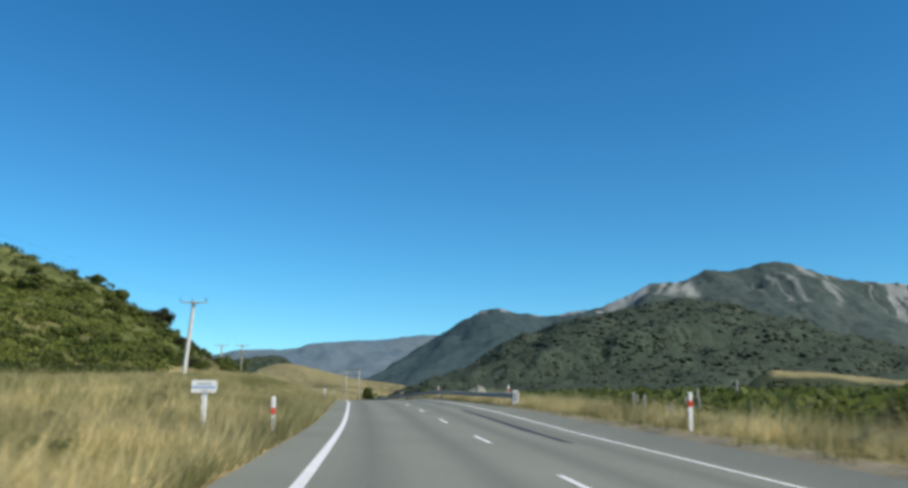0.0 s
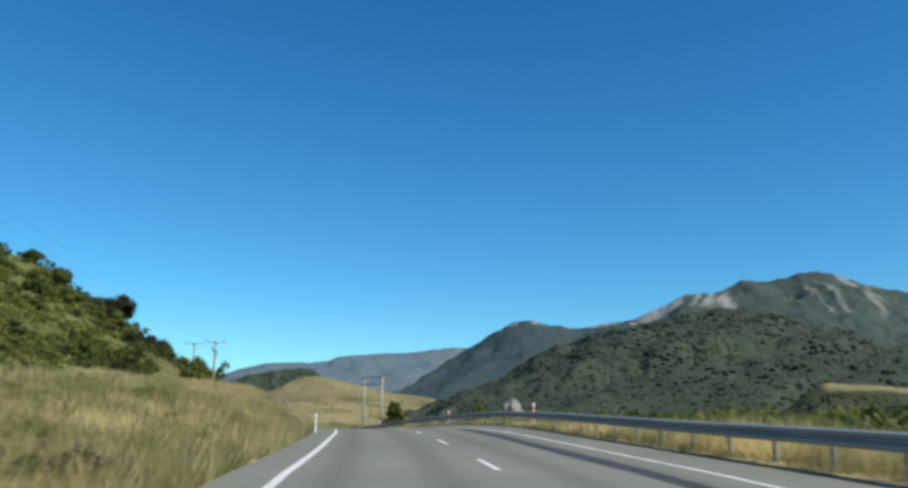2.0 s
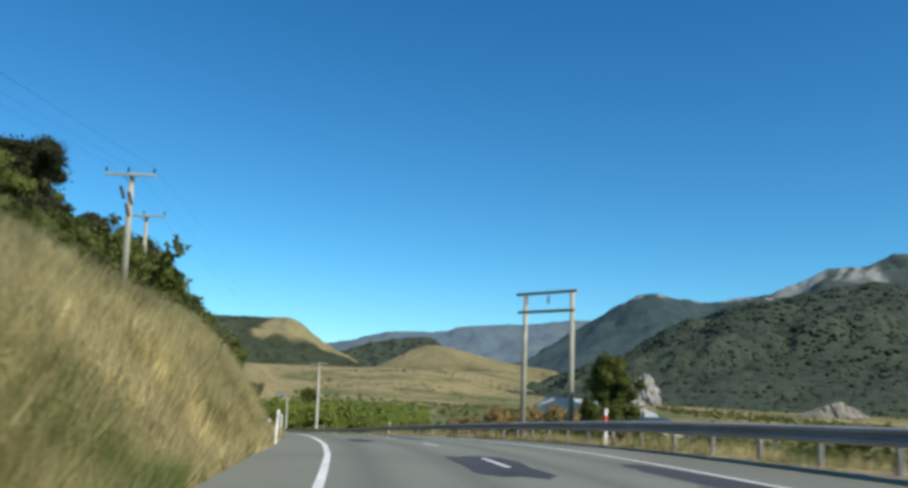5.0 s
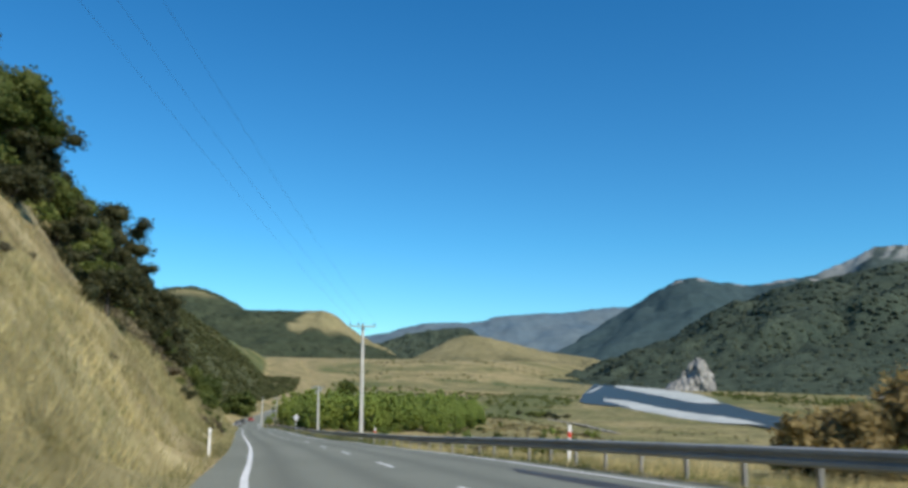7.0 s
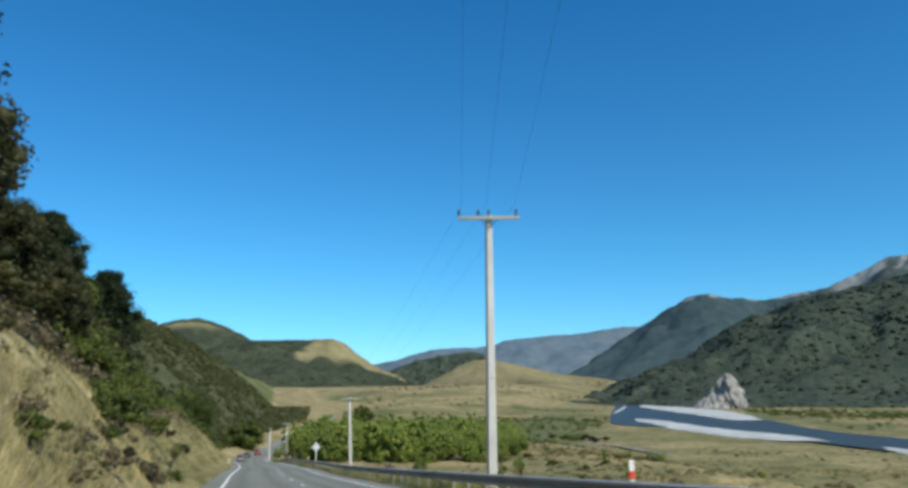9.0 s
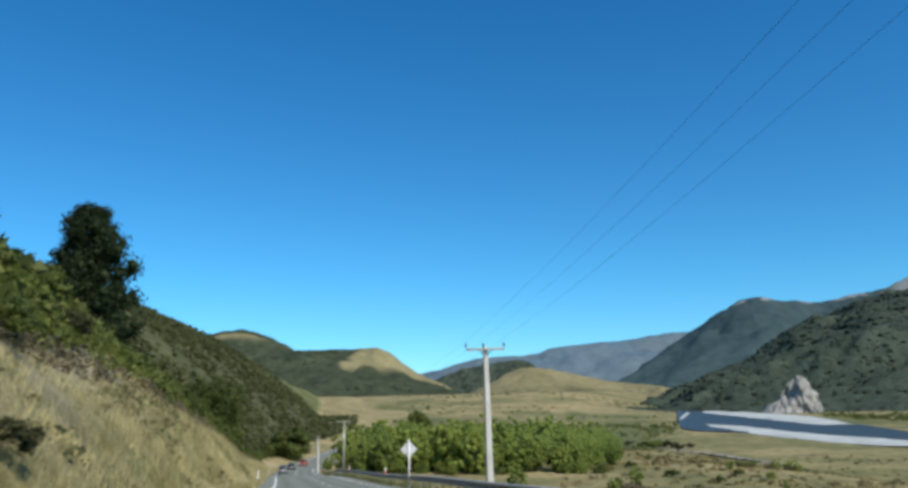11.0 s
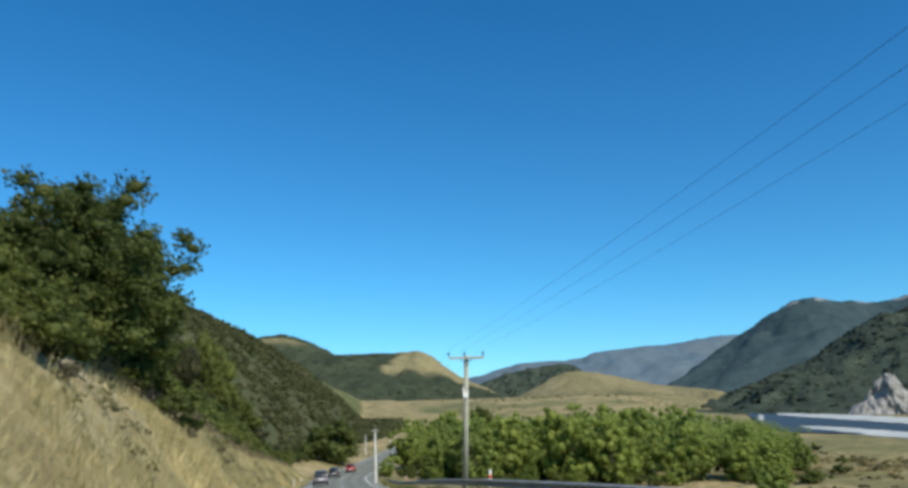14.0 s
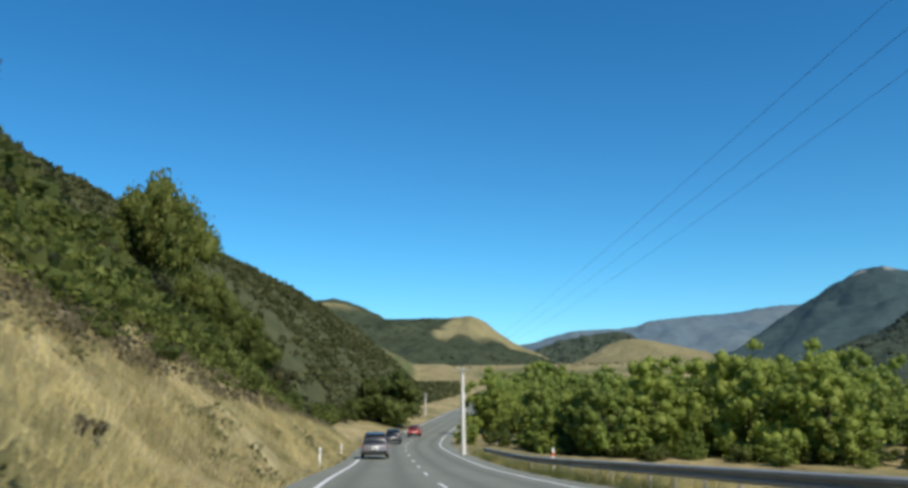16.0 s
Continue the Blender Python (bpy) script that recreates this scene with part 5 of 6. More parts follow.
spiky_shrub(-38.6, 139.0, ground_z(-38.6, 139.0))
for x, y, size in ((-37.2, 138.2, 1.5), (-39.5, 136.8, 1.6), (-37.0, 141.5, 1.6), (-36.7, 143.2, 1.8), (-37.2, 145.6, 1.8), (-38.6, 143.0, 2.0), (-38.4, 148.2, 1.9), (-39.8, 146.0, 2.1)):
    plant(bushes[RNG.integers(3)], x, y, size, group="hillside scrub")


def bare_trunk(x, y, lean, h):
    z = ground_z(x, y)
    bm = bmesh.new()
    p = Vector((0, 0, -0.4))
    for k in range(6):
        q = p + Vector((lean[0] * h / 6 + 0.12 * math.sin(2 * k + x), lean[1] * h / 6 + 0.1 * math.cos(3 * k), h / 6))
        add_tube(bm, p, q, 0.2 - 0.02 * k, 0.18 - 0.02 * k, 8)
        p = q
    ob = thing("leaning_tree", Matrix.Translation((x, y, z)), "bare pale leaning tree under overhanging scrub", "tree", "bare trees")
    shaded(part("trunk", bm, PALE_BARK, ob))


PALE_BARK = speckled("pale_bark", (0.24, 0.2, 0.16), (0.4, 0.36, 0.3), 1.5, 0.9)
for s, lat, lean, h in ((215, -8.9, (-0.35, -0.35), 3.0), (213, -9.3, (-0.3, -0.3), 2.8)):
    p = on_road(s, lat)
    bare_trunk(p.x, p.y, lean, h)

# willows: a thicket on the flat right of the road
THICKET = [(-153, 395), (-136, 386), (-99, 391), (-87, 412), (-97, 480), (-140, 590), (-194, 555), (-178, 462), (-165, 425)]


def inside(x, y, poly):
    hit = False
    for (x0, y0), (x1, y1) in zip(poly, poly[1:] + poly[:1]):
        if (y0 > y) != (y1 > y) and x < (x1 - x0) * (y - y0) / (y1 - y0) + x0:
            hit = not hit
    return hit


spots = []
tries = 0
while len(spots) < 190 and tries < 12000:
    tries += 1
    x, y = RNG.uniform(-200, -76), RNG.uniform(384, 595)
    if inside(x, y, THICKET) and all((x - a) ** 2 + (y - b) ** 2 > 20 for a, b in spots):
        spots.append((x, y))
for x, y in spots:
    size = RNG.uniform(4.2, 5.8) * (0.72 if x > -106 else 1.08 if x > -135 and y < 430 else 1.0)
    front = y < 408 or (y < 470 and x < -150) or x > -100
    plant((willows if front else inner_willows)[RNG.integers(3)], x, y, size, squash=RNG.uniform(1.0, 1.25), group="willow thicket")
for k in range(60):
    s, lat = RNG.uniform(180, 520), RNG.uniform(16, 130)
    p = on_road(s, lat)
    if not inside(p.x, p.y, THICKET) and s - lat * 1.2 < 330:
        plant((shrubs + inner_willows)[RNG.integers(6)], p.x, p.y, RNG.uniform(0.9, 2.2), group="riverside bushes")
for k in range(26):
    s, lat = RNG.uniform(132, 175), RNG.uniform(11, 24)
    p = on_road(s, lat)
    if (p.x + 14) ** 2 + (p.y - 142) ** 2 > 16:
        plant(dead_bushes[RNG.integers(2)] if RNG.random() < 0.6 else shrubs[RNG.integers(3)], p.x, p.y, RNG.uniform(0.6, 1.4), group="riverside bushes")
for k in range(50):
    u = RNG.uniform(0, 1)
    x, y = -156 + 70 * u + RNG.normal(0, 1.5), 393 - 5 * math.sin(3.1 * u) + RNG.normal(0, 2)
    plant((bushes + willows)[RNG.integers(6)], x, y, RNG.uniform(1.0, 2.4), squash=0.9, group="willow undergrowth")
for k in range(60):
    s, lat = RNG.uniform(185, 305), 11.5 + RNG.exponential(9)
    p = on_road(s, lat)
    plant((shrubs + dead_bushes)[RNG.integers(5)], p.x, p.y, RNG.uniform(0.5, 1.3), squash=0.8, group="riverside bushes")
ochre = tree_kind("ochre_shrub", "bush", "ochre dry broom shrub beyond the guard rail", crown_mesh("crown", OCHRE_LEAF, 95, 1.0, 1.1, 0.0, 26, 80, 0.07, core_size=0.6), trunk_mesh(75, 0.9, 0.05, 4, 0.7))
for x, y, size, squash in ((-26.3, 165.4, 2.1, 1.1), (-23.6, 166.7, 2.6, 1.2), (-21.4, 166.5, 2.5, 1.25), (-18.6, 162.0, 2.5, 1.25), (-17.0, 165.2, 2.6, 1.3)):
    plant(ochre, x, y, 0.92 * size, squash=squash, group="riverside bushes")
# meadow bushes right of the first stretch
for k in range(150):
    s, lat = RNG.uniform(8, 130), 12 + RNG.exponential(28)
    if s > 78 and lat < 40:
        continue
    p = on_road(s, lat)
    plant((shrubs + bushes[:1])[RNG.integers(4)], p.x, p.y, RNG.uniform(0.5, 1.5) + min(lat, 90) * 0.016, squash=0.9, group="meadow bushes")

# grey fence posts standing in the scrub right of the first stretch
for s, lat, h in ((27.6, 9.4, 0.95), (28.4, 9.7, 0.8), (29.3, 9.6, 1.05), (30.2, 10.3, 0.75), (26.9, 10.1, 0.8), (34.5, 11.6, 1.0), (33.9, 13.6, 0.95), (31.9, 13.3, 1.35), (30.9, 12.9, 1.0), (34.6, 16.4, 1.6)):
    p = on_road(s, lat)
    bm = bmesh.new()
    add_tube(bm, (0, 0, -0.4), (0.03, 0.02, h), 0.05, 0.042, 8)
    fence_post = part("fence_post", bm, GREY_TIMBER)
    fence_post.location = (p.x, p.y, ground_z(p.x, p.y))
    tagged(fence_post, "weathered grey timber fence post in rank grass", "fence post", "fence posts")
for x, y, size in ((27.4, 96, 2.2), (24.0, 97, 1.8), (30.5, 95, 2.3), (34, 92, 2.0), (38, 88, 2.4), (21, 101, 1.6), (43, 90, 2.6), (30, 84, 1.5), (36, 80, 1.7), (48, 84, 2.4)):
    plant(bushes[RNG.integers(3)], x, y, size, group="meadow bushes")
for s, lat, size, kind in ((21.0, 9.0, 0.42, 0), (20.5, 8.8, 0.3, 0), (14.2, 9.0, 0.5, 1), (15.0, 9.8, 0.6, 1), (13.4, 10.0, 0.6, 1), (16.0, 10.4, 0.5, 0), (24.5, 9.2, 0.35, 0), (32.0, 9.2, 0.4, 1)):
    p = on_road(s, lat)
    plant(dead_bushes[0] if kind else shrubs[1], p.x, p.y, size, group="meadow bushes")
for dx, dy, size in ((0, 0, 3.4), (-4, 5, 3.0), (5, 3, 3.2), (9, -2, 2.6), (2, 9, 3.4), (-9, 8, 2.4), (13, 4, 2.2)):
    plant(dark_bushes[RNG.integers(3)] if dx % 2 else bushes[RNG.integers(3)], -90 + 1.3 * dx, 600 + 1.3 * dy, 1.25 * size, squash=0.95, group="riverside bushes")
# a leaning dead stake behind the rail
p = on_road(188.5, 13.5)
bm = bmesh.new()
add_tube(bm, (0, 0, -0.4), (0.1, 0.05, 0.7), 0.05, 0.04, 7)
add_tube(bm, (0.1, 0.05, 0.68), (0.28, 0.12, 1.5), 0.04, 0.025, 7)
stake = part("leaning_stake", bm, BARK)
stake.location = (p.x, p.y, ground_z(p.x, p.y))
tagged(stake, "dark crooked stake leaning in dry grass", "stake")

# ---- uncountable cover ----
def grass(name, label, s0, s1, lat_of, count, material, h0, h1, tuft=20, width=0.008, drift=0.0):
    """Fine blades in loose tufts that come and go in patches."""
    rng = np.random.default_rng(len(name) + count)
    ts = rng.uniform(s0, s1, count)
    tl = lat_of(ts, rng)
    px = np.interp(ts, LINE_S, LINE[:, 0]) + np.interp(ts, LINE_S, LINE_R[:, 0]) * (tl + shift(ts))
    py = np.interp(ts, LINE_S, LINE[:, 1]) + np.interp(ts, LINE_S, LINE_R[:, 1]) * (tl + shift(ts))
    thick = wavy(px, py, 3.1, drift) + rng.normal(0, 0.5, count) > -0.45
    px, py = px[thick], py[thick]
    tall = np.repeat(rng.uniform(h0, h1, len(px)) * (1 + 0.3 * wavy(px, py, 1.7, drift + 1)), tuft)
    side = rng.normal(0, 1, len(px))
    side = np.repeat(side, tuft)
    x, y = np.repeat(px, tuft) + rng.normal(0, 0.3, len(tall)), np.repeat(py, tuft) + rng.normal(0, 0.3, len(tall))
    s, lat = near_road(x, y)
    lat = lat - shift(s) + narrow(s) * np.clip((lat - 2.4) / 2.7, 0, 1)
    lat = lat - camber(s, lat)[2]
    ok = (lat < seal_left(s) - 0.32) | (lat > 7.3)
    x, y, tall, side = x[ok], y[ok], tall[ok], side[ok]
    n = len(x)
    hgt = tall * rng.uniform(0.45, 1.2, n)
    z = ground_parts(x, y)[0] - 0.04
    a = side * 0.8 + rng.normal(0, 1.3, n)
    lean = rng.uniform(0.1, 0.9, n) * hgt
    w = width * rng.uniform(0.6, 1.6, n)
    b = rng.uniform(0, 3.1416, n)
    wide = np.stack([np.cos(b) * w, np.sin(b) * w, 0 * x], 1)
    base = np.stack([x, y, z], 1)
    V = np.stack([base + wide, base - wide, base + np.stack([np.cos(a) * lean, np.sin(a) * lean, hgt], 1)], 1).reshape(-1, 3)
    return tagged(new(name, tri_mesh(name, V, np.arange(n * 3).reshape(n, 3), material)), label, "grass", kind="stuff")


def left_lat(wide):
    return lambda s, rng: seal_left(s) - 0.35 - np.minimum(rng.exponential(wide, len(s)), bare_width(s) + 4)


def right_lat(lo, wide):
    return lambda s, rng: lo + rng.exponential(wide, len(s))


grass("tall_dry_grass", "tall dry golden grass on the roadside bank", 95, 420, left_lat(3.6), 14000, STRAW, 0.2, 0.6, width=0.011, drift=1.0)
grass("near_dry_grass", "long pale seeding grass along the verge", -6, 112, left_lat(6.0), 9000, OLD_GRASS, 0.25, 0.75, drift=2.0)
grass("crest_grass", "pale golden grass over the rounded bank", 92, 150, left_lat(4.0), 5200, STRAW, 0.25, 0.6, width=0.01, drift=12.0)
grass("pale_grass", "pale bleached grass in the near verge", -6, 13, left_lat(4.0), 1600, STRAW, 0.3, 0.75, drift=10.0)
grass("verge_edge_grass", "short pale straw along the edge of the seal", -6, 112, left_lat(0.8), 2600, STRAW, 0.15, 0.45, drift=9.0)
grass("olive_grass", "rank olive green grass and weeds on the bank", -6, 98, left_lat(7.0), 6500, OLIVE_GRASS, 0.2, 0.6, drift=5.0)
grass("green_verge_grass", "rough green grass along the bank", 140, 300, left_lat(3.0), 2000, GREEN_GRASS, 0.15, 0.45, drift=4.0)
grass("green_clump_grass", "lush green grass at the foot of the bank", 109.5, 117, left_lat(0.4), 800, LUSH_GRASS, 0.25, 0.55, drift=3.0)
grass("verge_grass", "dry yellow grass beyond the guard rail", -4, 400, right_lat(8.0, 4.5), 8500, STRAW, 0.2, 0.55, drift=6.0)
grass("meadow_grass", "tall pale seeding grass beside the open road", -4, 75, right_lat(8.2, 3.2), 4000, STRAW, 0.35, 0.85, drift=8.0)
grass("rail_foot_grass", "long olive grass under the guard rail", 196, 400, right_lat(6.9, 1.2), 2600, GREEN_GRASS, 0.3, 0.75, drift=11.0)
grass("rail_grass", "short green grass under the guard rail", -4, 400, right_lat(7.5, 2.2), 5000, GREEN_GRASS, 0.12, 0.35, drift=7.0)


def blobs(name, label, x, y, z, r, material, squash=1.0, seed=3):
    """Distant tree crowns, each a small uneven mass."""
    rng = np.random.default_rng(seed)
    n = len(x)
    V = ICO[None] * r[:, None, None] * rng.uniform(0.78, 1.2, (n, 12, 1)) * np.array([1, 1, squash]) + np.stack([x, y, z + r * squash * 0.6], 1)[:, None]
    F = ICO_F[None] + (np.arange(n) * 12)[:, None, None]
    return tagged(new(name, tri_mesh(name, V.reshape(-1, 3), F.reshape(-1, 3), material, True)), label, "scrub", kind="stuff")


def leafy(name, label, x, y, z, r, material, squash=1.0, seed=3, per=26, leaf=0.42):
    """A cover of low shrubs, each a loose dome of leaf sprays."""
    rng = np.random.default_rng(seed)
    d = rng.normal(size=(len(x), per, 3))
    d /= np.linalg.norm(d, axis=2)[:, :, None]
    d[:, :, 2] = np.abs(d[:, :, 2])
    d *= r[:, None, None] * rng.uniform(0.7, 1.1, (len(x), per, 1)) * np.array([1, 1, squash])
    c = (np.stack([x, y, z], 1)[:, None] + d).reshape(-1, 3)
    V, F = leaves(c, 1.0, rng, 1.2)
    V = c.repeat(3, 0) + (V - c.repeat(3, 0)) * (r.repeat(per * 3) * leaf)[:, None]
    return tagged(new(name, tri_mesh(name, V, F, material)), label, "scrub", kind="stuff")


def scrub_spots(count, s0, s1, d0, d1, seed):
    rng = np.random.default_rng(seed)
    s, d = rng.uniform(s0, s1, count), rng.uniform(d0, d1, count)
    lat = seal_left(s) - d
    x = np.interp(s, LINE_S, LINE[:, 0]) + np.interp(s, LINE_S, LINE_R[:, 0]) * lat
    y = np.interp(s, LINE_S, LINE[:, 1]) + np.interp(s, LINE_S, LINE_R[:, 1]) * lat
    return x, y, ground_parts(x, y)[0], rng


x, y, z, rng = scrub_spots(15500, 425, 1000, 14, 300, 5)
keep = wavy(x, y, 25, 3) + rng.normal(0, 0.4, len(x)) > -0.75
leafy("hillside_scrub", "dark olive scrub covering the far hillside", x[keep], y[keep], z[keep], rng.uniform(1.2, 2.9, keep.sum()), FAR_SCRUB, 0.65, per=14, leaf=0.6)
x, y, z, rng = scrub_spots(2600, 405, 580, 10, 95, 15)
leafy("toe_scrub", "olive scrub low on the far hillside", x, y, z, rng.uniform(0.6, 1.6, len(x)), FAR_SCRUB, 0.7, 16, 14, 0.5)
x, y, z, rng = scrub_spots(9500, -20, 430, 5, 115, 6)
s_, lat_ = near_road(x, y)
keep = -lat_ > bare_width(s_) + np.interp(s_, [100, 235], [6, 1.5])
leafy("slope_scrub", "green scrub covering the hill above the road", x[keep], y[keep], z[keep], rng.uniform(0.5, 1.6, keep.sum()), SLOPE_LEAF, 0.7, per=26, leaf=0.31)
x, y, z, rng = scrub_spots(6200, 30, 160, 18, 85, 8)
s_, lat_ = near_road(x, y)
keep = -lat_ > bare_width(s_) + 3
leafy("hill_scrub", "bright green scrub carpeting the rounded hill", x[keep], y[keep], z[keep] - 0.15, rng.uniform(0.6, 1.3, keep.sum()), HILL_LEAF, 0.6, 37, 36, 0.28)
x, y, z, rng = scrub_spots(2600, 15, 115, 20, 80, 14)
s_, lat_ = near_road(x, y)
edge = -lat_ - bare_width(s_)
keep = (edge > -9 + 4 * wavy(x, y, 12, 1)) & (edge < 6)
leafy("hill_foot_scrub", "dark green shrubs along the foot of the hill", x[keep], y[keep], z[keep] - 0.1, rng.uniform(0.5, 1.3, keep.sum()), SLOPE_LEAF, 0.8, 39, 44, 0.26)
rng = np.random.default_rng(41)
x, y = rng.uniform(-194, -78, 2600), rng.uniform(386, 590, 2600)
keep = np.array([inside(a, b, THICKET) for a, b in zip(x, y)])
x, y = x[keep], y[keep]
leafy("thicket_foliage", "continuous willow foliage between the trees", x, y, ground_parts(x, y)[0] + rng.uniform(1.0, 6.8, len(x)), rng.uniform(1.4, 2.6, len(x)), WILLOW_LEAF, 0.8, 38, 96, 0.1)
# the near scrub along the foot of the long bank: brown below, green above
rng = np.random.default_rng(31)
s_ = rng.uniform(182, 425, 4200)
d_ = np.interp(s_, [225, 245], [4.0, 4.7]) + rng.exponential(3.6, 4200)
x, y = np.interp(s_, LINE_S, LINE[:, 0]), np.interp(s_, LINE_S, LINE[:, 1])
lat_ = seal_left(s_) - 0.35 - d_ + shift(s_)
x, y = x + np.interp(s_, LINE_S, LINE_R[:, 0]) * lat_, y + np.interp(s_, LINE_S, LINE_R[:, 1]) * lat_
z = ground_parts(x, y)[0]
brown = d_ + rng.normal(0, 0.5, len(d_)) < 6.0
leafy("bank_scrub", "dense green scrub on the steep bank", x[~brown], y[~brown], z[~brown] - 0.1, rng.uniform(0.45, 1.1, (~brown).sum()), BUSH_LEAF, 0.8, 32, 62, 0.2)
leafy("brown_bank_scrub", "grey brown half-dead scrub along the top of the straw face", x[brown], y[brown], z[brown] - 0.1, rng.uniform(0.3, 0.7, brown.sum()), BROWN_LEAF, 0.9, 33, 40, 0.2)
# rank shrubs over the meadow right of the first stretch
s_, lat_ = rng.uniform(-4, 150, 3600), 11.5 + rng.exponential(26, 3600)
x, y = np.interp(s_, LINE_S, LINE[:, 0]) + np.interp(s_, LINE_S, LINE_R[:, 0]) * lat_, np.interp(s_, LINE_S, LINE[:, 1]) + np.interp(s_, LINE_S, LINE_R[:, 1]) * lat_
keep = (lat_ > 12.5) & (wavy(x, y, 7, 4) + lat_ * 0.035 + rng.normal(0, 0.3, len(x)) > 0.3)
leafy("meadow_scrub", "rank green shrubs over the meadow", x[keep], y[keep], ground_parts(x, y)[0][keep], rng.uniform(0.6, 1.4, keep.sum()) * (1 + 0.8 * np.clip((lat_[keep] - 14) / 40, 0, 1)), BUSH_LEAF, 0.8, 34, 44, 0.24)
s_, lat_ = rng.uniform(100, 300, 2200), 10.5 + rng.exponential(16, 2200)
x, y = np.interp(s_, LINE_S, LINE[:, 0]) + np.interp(s_, LINE_S, LINE_R[:, 0]) * lat_, np.interp(s_, LINE_S, LINE[:, 1]) + np.interp(s_, LINE_S, LINE_R[:, 1]) * lat_
keep = wavy(x, y, 9, 2) + rng.normal(0, 0.3, len(x)) > 0.35
leafy("rail_brush", "low olive brush on the slope below the guard rail", x[keep], y[keep], ground_parts(x, y)[0][keep], rng.uniform(0.25, 0.7, keep.sum()), LOW_BRUSH, 0.7, 35, 30, 0.32)
x, y = rng.uniform(-340, -85, 1900), rng.uniform(470, 900, 1900)
s_, lat_ = near_road(x, y)
keep = (lat_ > 14) & (wavy(x, y, 35, 4) + rng.normal(0, 0.35, len(x)) > -0.05)
leafy("terrace_bushes", "green bushes crowding the terrace below the pasture", x[keep], y[keep], ground_parts(x[keep], y[keep])[0], rng.uniform(0.8, 2.3, keep.sum()), SLOPE_LEAF, 0.8, 36, 26)
rng = np.random.default_rng(18)
x, y = rng.uniform(-95, 130, 9000), rng.uniform(205, 480, 9000)
keep = (near_road(x, y)[1] > 11) & (wavy(x, y, 8, 7) + rng.normal(0, 0.35, 9000) > -0.1) & (x < 62 + (540 - y) * 0.35)
leafy("flat_tussock", "brown tussock grass covering the river flat", x[keep], y[keep], ground_parts(x[keep], y[keep])[0], rng.uniform(0.3, 0.8, keep.sum()), OCHRE_LEAF, 0.7, 21, 14, 0.4)
s_, d_ = rng.uniform(150, 405, 4200), rng.uniform(0.3, 5.2, 4200)
lat_ = seal_left(s_) - 0.35 - d_ + shift(s_)
x, y = np.interp(s_, LINE_S, LINE[:, 0]) + np.interp(s_, LINE_S, LINE_R[:, 0]) * lat_, np.interp(s_, LINE_S, LINE[:, 1]) + np.interp(s_, LINE_S, LINE_R[:, 1]) * lat_
keep = wavy(x, y, 2.6, 8) + 0.5 * wavy(x, y, 9, 4) + rng.normal(0, 0.2, 4200) > 0.95
leafy("bank_weeds", "olive and brown weeds in patches on the straw bank", x[keep], y[keep], ground_parts(x[keep], y[keep])[0], rng.uniform(0.15, 0.5, keep.sum()), BANK_WEED, 0.9, 22, 24, 0.3)
rng = np.random.default_rng(17)
x = rng.uniform(45, 330, 900)
y = 1010 - 1.15 * x + rng.normal(0, 45, 900) + 60
leafy("far_bank_bushes", "dark green bushes along the far river bank", x, y, ground_parts(x, y)[0], rng.uniform(0.8, 2.6, 900), SLOPE_LEAF, 0.75, 19, 26)
x, y = rng.uniform(-80, 70, 1600), rng.uniform(215, 460, 1600)
keep = (near_road(x, y)[1] > 13) & (wavy(x, y, 11, 2) + rng.normal(0, 0.3, 1600) > 0.3)
leafy("flat_shrubs", "brown green shrubs dotted in dry grass on the flat", x[keep], y[keep], ground_parts(x[keep], y[keep])[0], rng.uniform(0.4, 1.3, keep.sum()), LOW_BRUSH, 0.8, 20, 40, 0.28)
# bushes strewn over the flats and terraces
rng = np.random.default_rng(12)
x, y = rng.uniform(-620, 420, 5200), rng.uniform(330, 1500, 5200)
s_, lat_ = near_road(x, y)
keep = (lat_ > 45) & (y > 520) & (wavy(x, y, 60, 2) + rng.normal(0, 0.35, len(x)) > 0.35) & ((x < -110) | (y < 560) | (x > 70))
leafy("flat_bushes", "scattered green bushes on the river flats", x[keep], y[keep], ground_parts(x[keep], y[keep])[0], rng.uniform(0.7, 2.2, keep.sum()), SLOPE_LEAF, 0.7, 4)


x, y = rng.uniform(-130, 120, 4200), rng.uniform(250, 560, 4200)
s_, lat_ = near_road(x, y)
keep = (lat_ > 14) & (wavy(x, y, 18, 6) + rng.normal(0, 0.4, len(x)) > 0.3) & (x < 60 + (560 - y) * 0.4)
leafy("low_brush", "low brown and olive brush on the river flat", x[keep], y[keep], ground_parts(x[keep], y[keep])[0], rng.uniform(0.25, 0.8, keep.sum()), LOW_BRUSH, 0.6, 9)


